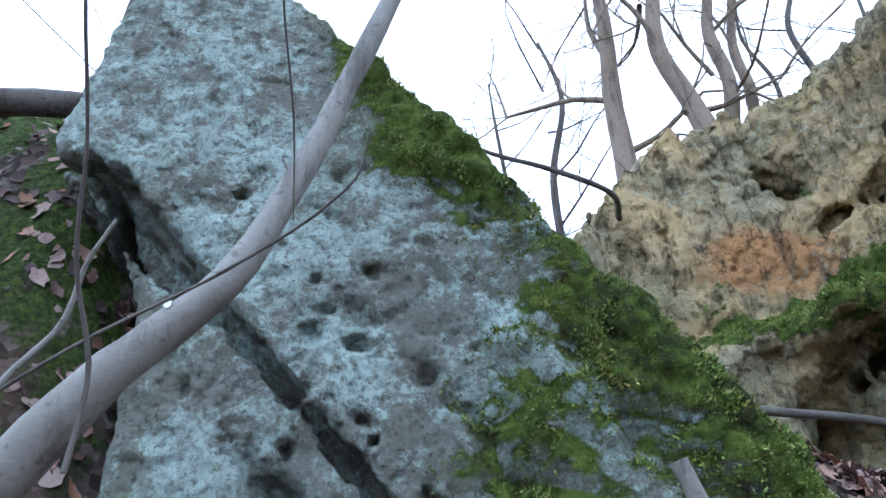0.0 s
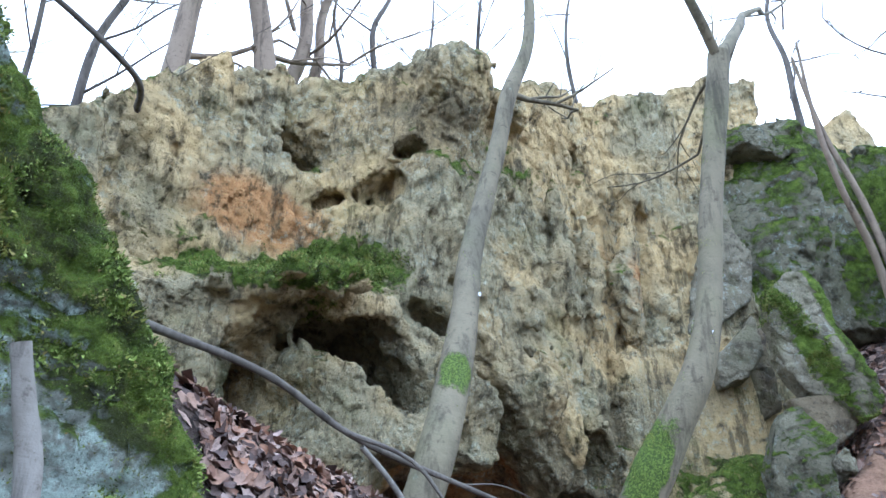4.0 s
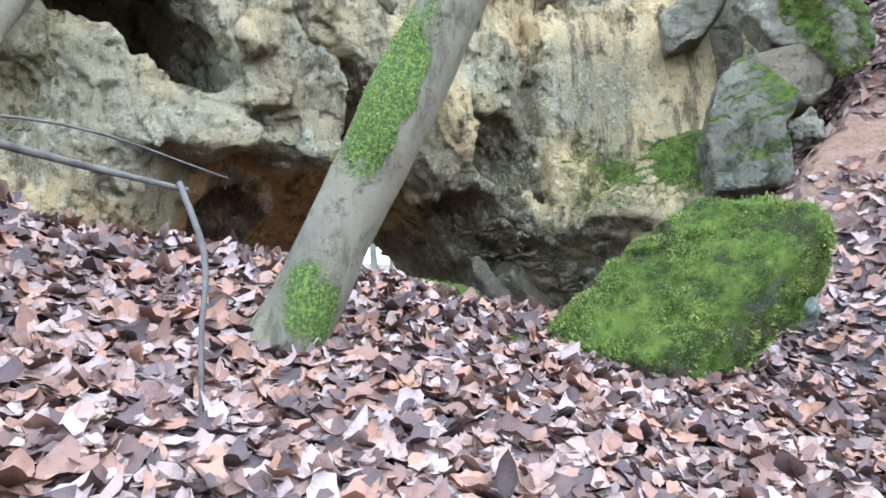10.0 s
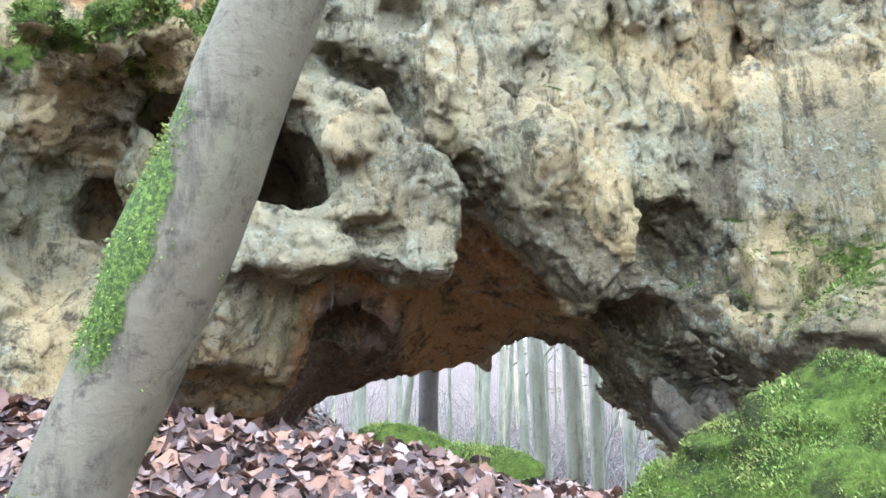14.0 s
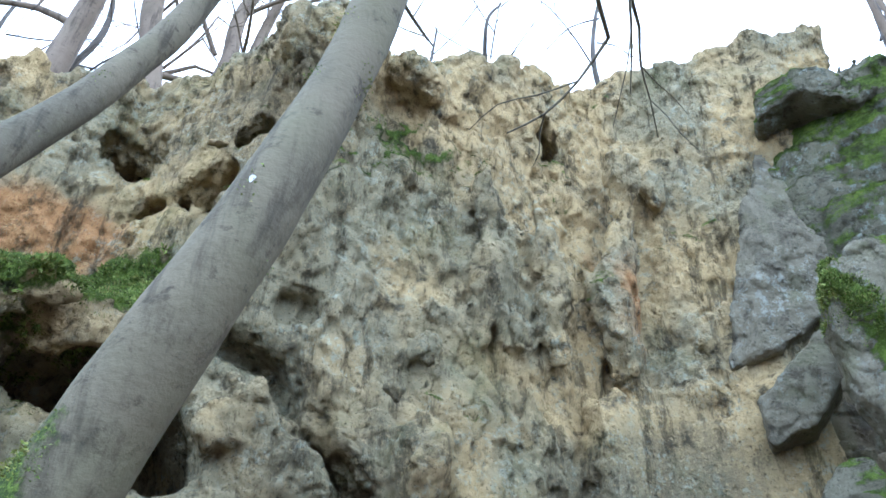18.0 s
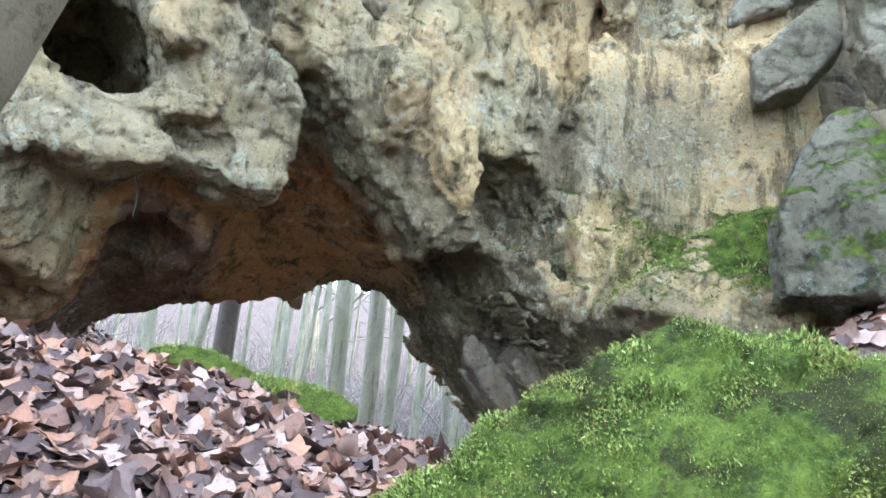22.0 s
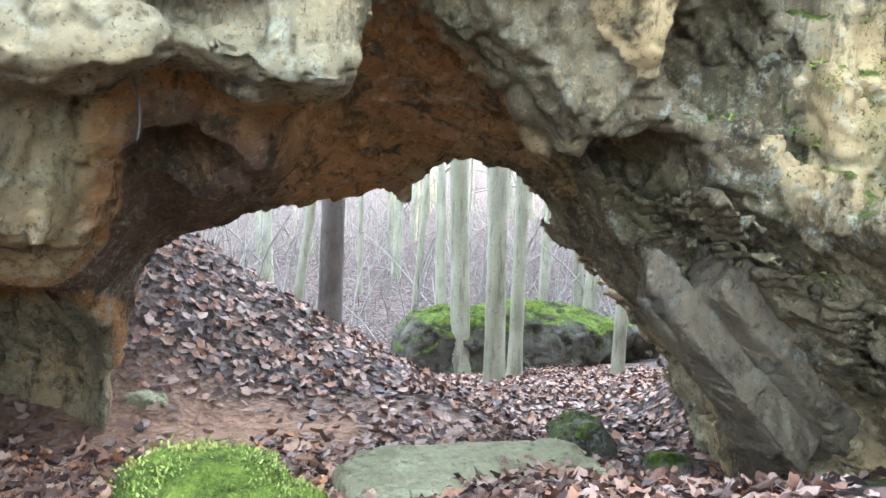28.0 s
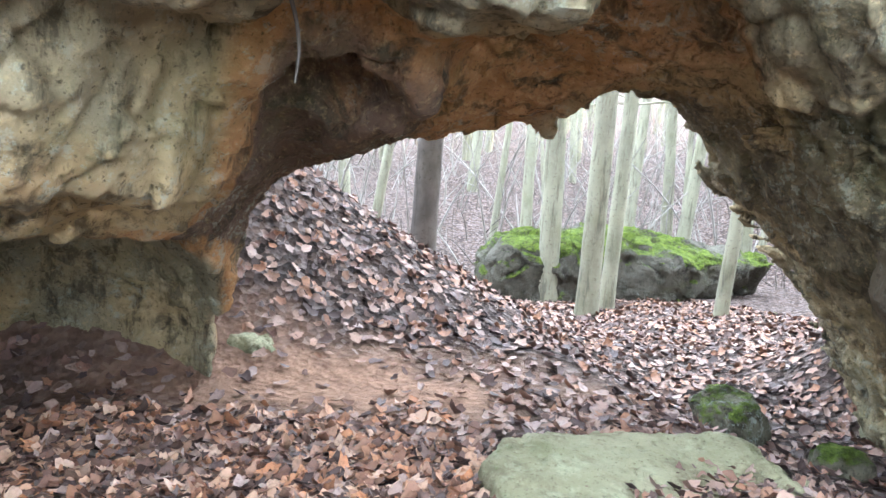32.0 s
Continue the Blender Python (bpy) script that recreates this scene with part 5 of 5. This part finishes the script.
CLIFF_TREES = [((3.6, 9.5, 6.2), (3.66, 9.5, 8.97), (3.75, 9.5, 13.0), 0.19), ((4.95, 9.0, 7.3), (4.5, 9.0, 9.48), (4.1, 9.0, 14.0), 0.17), ((5.3, 9.5, 7.4), (5.7, 9.5, 10.5), (6.3, 9.5, 14.0), 0.13),
               ((5.8, 9.6, 7.4), (6.1, 9.6, 10.2), (7.0, 9.6, 14.0), 0.10), ((7.9, 10.2, 8.0), (7.8, 10.4, 11.5), (8.0, 10.6, 15.0), 0.07), ((2.8, 12.0, 3.5), (2.9, 12.2, 9.5), (3.1, 12.5, 14.0), 0.09),
               ((1.9, 12.5, 3.5), (2.0, 12.6, 9.0), (1.8, 12.8, 13.0), 0.06), ((-1.6, 6.0, 3.6), (-1.7, 6.2, 7.0), (-1.9, 6.2, 11.0), 0.06), ((-2.6, 5.5, 3.4), (-2.9, 5.6, 7.0), (-2.5, 5.8, 11.0), 0.08),
               ((9.2, 10.2, 8.3), (9.3, 10.3, 11.0), (9.7, 10.6, 14.0), 0.05), ((10.6, 9.8, 8.8), (10.6, 10, 12.0), (11.0, 10, 15.0), 0.06), ((12.4, 8.5, 9.2), (12.3, 8.6, 12.0), (12.8, 8.6, 15.0), 0.06),
               ((6.8, 10.3, 7.6), (7.1, 10.4, 10.0), (7.1, 10.5, 13.0), 0.05), ((14.6, 4.6, 8.2), (14.4, 4.5, 10.5), (15.2, 4.4, 14.0), 0.07), ((16.5, 3.0, 7.5), (16.2, 2.8, 10.5), (16.6, 2.8, 14.0), 0.08)]
for k, (a, b, c, r) in enumerate(CLIFF_TREES):
    a, b, c = (np.array(p, float) for p in (a, b, c))
    mid = (a + b) / 2 + rnd.normal(0, 0.12, 3)
    tree("cliff_tree", "bare tan tree standing above the cliff", [tuple(a), tuple(mid), tuple(b), tuple((b + c) / 2 + rnd.normal(0, 0.2, 3)), tuple(c)], [r * 1.15, r, r * 0.9, r * 0.7, r * 0.4], WARMBARK if r > 0.09 else DEADWOOD, 140 + k,
         [(tuple(b + q * (c - b)), (rnd.normal(), rnd.normal(), 0.7), 2.2, r * 0.35, 4) for q in (-0.3, 0.0, 0.3, 0.6, 0.95)], sides=9, wobble=0.05, group="trees above the cliff")


# ---- saplings, sticks and branches ----
def stick(name, label, points, radii, material, sides=7, twigs=(), category="branch"):
    tubes = [tube(points, radii, sides, 0.12, len(name), 6)]
    for tp, tr in twigs:
        tubes.append(tube(tp, tr, 5, 0, 0, 4))
    me = mesh_of(name, *merged(tubes), material)
    return tagged(part(name, me, material), label, category)


stick("dead_branch", "long dead branch hanging over the leaf bank", [(2.0, 3.8, 1.25), (2.2, 3.76, 1.2), (2.86, 3.62, 1.02), (3.25, 3.5, 0.78), (3.9, 3.3, 0.55), (4.4, 3.25, 0.44), (4.75, 3.23, 0.38)], [0.026, 0.025, 0.022, 0.019, 0.015, 0.012, 0.009], DEADWOOD, 8,
      [([(4.72, 3.22, 0.4), (4.76, 3.12, 0.15), (4.72, 3.05, -0.1), (4.7, 3.0, -0.35)], [0.011, 0.011, 0.009, 0.008]), ([(3.25, 3.5, 0.78), (3.5, 3.2, 0.6), (3.62, 3.0, 0.3)], [0.015, 0.012, 0.008]), ([(3.9, 3.3, 0.55), (4.5, 3.5, 0.62), (5.0, 3.5, 0.5)], [0.006, 0.005, 0.003])])
stick("dead_branch", "grey dead branch bending down into the leaf bank", [(2.85, 2.75, 0.52), (3.0, 2.77, 0.42), (3.1, 2.78, 0.33), (3.2, 2.76, 0.18), (3.35, 2.85, 0.02), (3.45, 2.9, -0.12), (3.52, 2.92, -0.4)], [0.012, 0.013, 0.013, 0.013, 0.012, 0.011, 0.01], ROTTEN, 8)
stick("sapling", "crooked brown sapling rising from the gully", [(12.75, 3.4, 3.3), (12.7, 3.4, 3.6), (12.48, 3.4, 4.95), (11.9, 3.4, 5.8), (11.6, 3.4, 6.8), (11.4, 3.3, 8.4)], [0.08, 0.07, 0.06, 0.05, 0.04, 0.02], WARMBARK, 9, category="sapling")
stick("sapling", "thin brown sapling above the gully", [(13.9, 3.6, 5.2), (13.8, 3.7, 6.5), (13.5, 3.9, 7.8), (13.2, 4.0, 9.6)], [0.07, 0.06, 0.05, 0.03], WARMBARK, 9, category="sapling")
stick("birch_stem", "pale bent birch stem sweeping down to the stones", [(8.7, 1.05, -0.2), (8.45, 1.25, 0.35), (8.15, 1.45, 0.95), (8.0, 1.6, 1.5), (8.0, 1.65, 1.9), (8.25, 1.6, 2.4), (8.4, 1.55, 3.4)], [0.008, 0.009, 0.01, 0.011, 0.011, 0.01, 0.008], ROTTEN, 8, category="sapling")
stick("sapling", "grey-brown curved sapling among the stones", [(9.6, 0.9, 0.1), (9.45, 1.0, 1.0), (9.3, 1.1, 1.9), (9.35, 1.0, 2.8), (9.2, 1.0, 4.5)], [0.09, 0.075, 0.065, 0.06, 0.04], WARMBARK, 9, category="sapling")
stick("sapling", "grey curved sapling among the stones", [(9.4, -0.1, -0.2), (9.25, 0.0, 0.9), (9.1, 0.2, 1.9), (9.1, 0.3, 3.5)], [0.1, 0.09, 0.075, 0.05], BEECH, 9, category="sapling")
stick("sapling", "thin bare sapling in front of the rock", [(-0.33, 2.0, 0.5), (-0.31, 1.97, 0.76), (-0.33, 1.8, 1.04), (-0.28, 1.63, 1.29), (-0.2, 1.29, 1.62), (-0.15, 1.1, 2.0)], [0.009, 0.008, 0.007, 0.006, 0.005, 0.004], DEADWOOD, 7, category="sapling")
stick("hanging_vine", "thin dark stem hanging before the rock", [(0.25, 1.5, 2.3), (0.21, 1.66, 2.03), (0.19, 2.02, 1.71), (0.16, 2.23, 1.45)], [0.004, 0.004, 0.004, 0.003], DEADWOOD, 6, category="vine")
stick("twig", "thin dead twig lying against the leaning trunk", [(-0.9, 1.9, 0.4), (-0.72, 1.92, 0.56), (-0.41, 2.02, 0.88), (0.01, 2.12, 1.2), (0.32, 2.05, 1.37), (0.43, 1.98, 1.43), (0.48, 1.9, 1.53)], [0.007, 0.007, 0.006, 0.006, 0.005, 0.004, 0.002], DEADWOOD, 6)
stick("root", "pale bare root winding down the soil bank", [(-1.0, 2.45, 0.5), (-1.0, 2.45, 0.66), (-0.86, 2.42, 0.98), (-0.7, 2.41, 1.19), (-0.62, 2.33, 1.39), (-0.52, 2.28, 1.54)], [0.015, 0.014, 0.013, 0.012, 0.01, 0.007], ROTTEN, 6, category="root")
stick("broken_stub", "broken grey stump of a branch by the rock", [(1.66, 2.85, 0.0), (1.62, 2.84, 0.32), (1.56, 2.83, 0.5), (1.5, 2.8, 0.68)], [0.045, 0.04, 0.038, 0.034], ROTTEN, 8)
stick("fallen_log", "fallen log on the bank behind the rock", [(-3.6, 3.3, 3.3), (-2.95, 3.4, 3.33), (-2.1, 3.4, 3.4), (-1.6, 3.5, 3.42)], [0.1, 0.1, 0.1, 0.09], DEADWOOD, 9, category="log")
stick("dead_branch", "dark bare branch reaching across the gap above the cliff", [(0.9, 6.1, 5.2), (1.26, 6.18, 5.07), (1.73, 6.25, 4.93), (2.43, 6.5, 4.75), (2.75, 7.4, 5.0)], [0.018, 0.025, 0.03, 0.035, 0.04], DEADWOOD, 7)
stick("mossy_log", "moss-covered log lying on the forest floor", [(14.0, 14.4, -2.45), (14.8, 14.6, -2.35), (16.0, 15.0, -2.2)], [0.1, 0.1, 0.09], MOSS, 8, category="log")
stick("mossy_log", "mossy log sunk in the leaves beside the stones", [(8.3, 2.2, -0.15), (8.35, 1.8, -0.35), (8.2, 1.2, -0.7)], [0.09, 0.09, 0.08], MOSS, 8, category="log")


stick("root", "pale bent root in the red soil", [(10.2, 4.05, 1.02), (10.23, 4.04, 1.12), (10.27, 4.0, 1.24), (10.33, 3.96, 1.31), (10.42, 3.92, 1.31)], [0.016, 0.016, 0.015, 0.013, 0.01], ROTTEN, 6, category="root")
stick("hanging_root", "thin pale root hanging from the arch's lip", [(6.36, 6.9, 1.56), (6.38, 6.9, 1.5), (6.4, 6.9, 1.38), (6.39, 6.9, 1.26)], [0.008, 0.008, 0.006, 0.004], ROTTEN, 6, category="root")
# ---- undergrowth beyond the arch ----
def undergrowth(name, label, count, area, tall, radius, material, seed):
    """Thin bare stems and fallen sticks, too many to count."""
    rnd = np.random.RandomState(seed)
    tubes = []
    x0, x1, y0, y1 = area
    for _ in range(count):
        x, y = rnd.uniform(x0, x1), rnd.uniform(y0, y1)
        z = float(ground_z(np.array([x]), np.array([y]))[0])
        h, lean = tall * rnd.uniform(0.4, 1.2), rnd.normal(0, 0.28, 2) * (1 if rnd.rand() < 0.75 else 3)
        a = np.array((x, y, z - 0.05))
        b = a + (lean[0] * h * 0.5, lean[1] * h * 0.5, h * 0.55)
        c = b + (lean[0] * h * 0.6 + rnd.normal(0, 0.2), lean[1] * h * 0.6, h * 0.4)
        r = radius * rnd.uniform(0.5, 1.3)
        tubes.append(tube([a, b, c], [r, 0.7 * r, 0.3 * r], 4, 0, 0, 3))
        for _ in range(2):
            d = b + rnd.normal(0, 0.5, 3) * h * 0.4 + (0, 0, 0.15 * h)
            tubes.append(tube([b, d], [0.4 * r, 0.15 * r], 3, 0, 0, 1))
    me = mesh_of(name, *merged(tubes), material)
    return tagged(part(name, me, material), label, "undergrowth", kind="stuff")


undergrowth("brushwood", "thicket of thin bare stems on the far forest floor", 700, (3, 40, 19, 46), 3.4, 0.03, ROTTEN, 4)
undergrowth("brushwood", "low dry twigs and brambles on the forest floor", 500, (8, 34, 19, 34), 1.0, 0.016, DEADWOOD, 5)
undergrowth("brushwood", "thin bare shoots above the cliff", 120, (-4, 3, 10.4, 17), 7.0, 0.014, DEADWOOD, 6)


# ---- loose leaves ----
def leaf_carpet(name, label, areas, seed, material=LEAF):
    """Curled dead leaves lying on the ground: areas of (x0, x1, y0, y1, number, size)."""
    rnd = np.random.RandomState(seed)
    vs, fs, off = [], [], 0
    m = 15
    angle = np.arange(m) * 2 * np.pi / m
    reach = 0.52 * (1 + 0.14 * np.cos(5 * angle + 0.4) - 0.1 * np.cos(angle))
    x, y = 1.1 * reach * np.cos(angle), 0.78 * reach * np.sin(angle)
    shape = np.r_[np.stack([x, y, 0.3 * np.abs(y) + 0.16 * x * x + 0.07 * np.sin(2 * angle + 0.6)], 1), [(0, 0, -0.02)]]
    tris = np.array([(k, (k + 1) % m, m) for k in range(m)])
    for x0, x1, y0, y1, number, size in areas:
        x, y = rnd.uniform(x0, x1, number), rnd.uniform(y0, y1, number)
        keep = rnd.rand(number) > 0.93 * soil_at(x, y)
        x, y = x[keep], y[keep]
        n = len(x)
        z = ground_z(x, y)
        gx, gy = (ground_z(x + 0.05, y) - z) / 0.05, (ground_z(x, y + 0.05) - z) / 0.05
        nor = np.stack([-gx, -gy, np.ones(n)], 1) + rnd.normal(0, 0.27, (n, 3))
        nor /= np.linalg.norm(nor, axis=1)[:, None]
        u = np.cross(nor, rnd.normal(size=(n, 3)))
        u /= np.linalg.norm(u, axis=1)[:, None]
        v = np.cross(nor, u)
        s = size * rnd.uniform(0.5, 1.25, n)
        curl = rnd.normal(1.0, 1.3, n)
        lift = rnd.uniform(0.005, 0.035, n)
        jit = shape[None] * (1 + rnd.normal(0, 0.11, (n, m + 1, 1)))
        wide = rnd.uniform(0.6, 1.1, n)
        P = (jit[:, :, :1] * u[:, None] + (jit[:, :, 1:2] * wide[:, None, None]) * v[:, None] + jit[:, :, 2:] * curl[:, None, None] * nor[:, None]) * s[:, None, None]
        P += np.stack([x, y, z + lift], 1)[:, None]
        vs.append(P.reshape(-1, 3))
        fs.append((tris[None] + off + (m + 1) * np.arange(n)[:, None, None]).reshape(-1, 3))
        off += (m + 1) * n
    me = mesh_of(name, np.concatenate(vs), np.concatenate(fs), material)
    return tagged(part(name, me, material), label, "leaves", kind="stuff")


leaf_carpet("fallen_leaves", "carpet of curled brown fallen leaves", [(-1.2, 9.0, -1.2, 6.3, 25000, 0.102), (2.6, 7.6, 1.6, 5.6, 14000, 0.096), (9.0, 15.5, -1.0, 4.8, 9000, 0.115), (4.5, 16.0, 6.3, 20.0, 22000, 0.1), (5.5, 9.5, 5.6, 9.0, 3000, 0.095), (-4.0, -1.2, 2.9, 6.5, 1600, 0.09)], 3)
# lightened leaves brighten the dim floor at the arch's left
leaf_carpet("lit_dry_leaves", "dry tan leaves blown under the arch, lightened as if lit", [(4.3, 7.6, 6.6, 9.3, 3600, 0.1)], 4, LITLEAF)
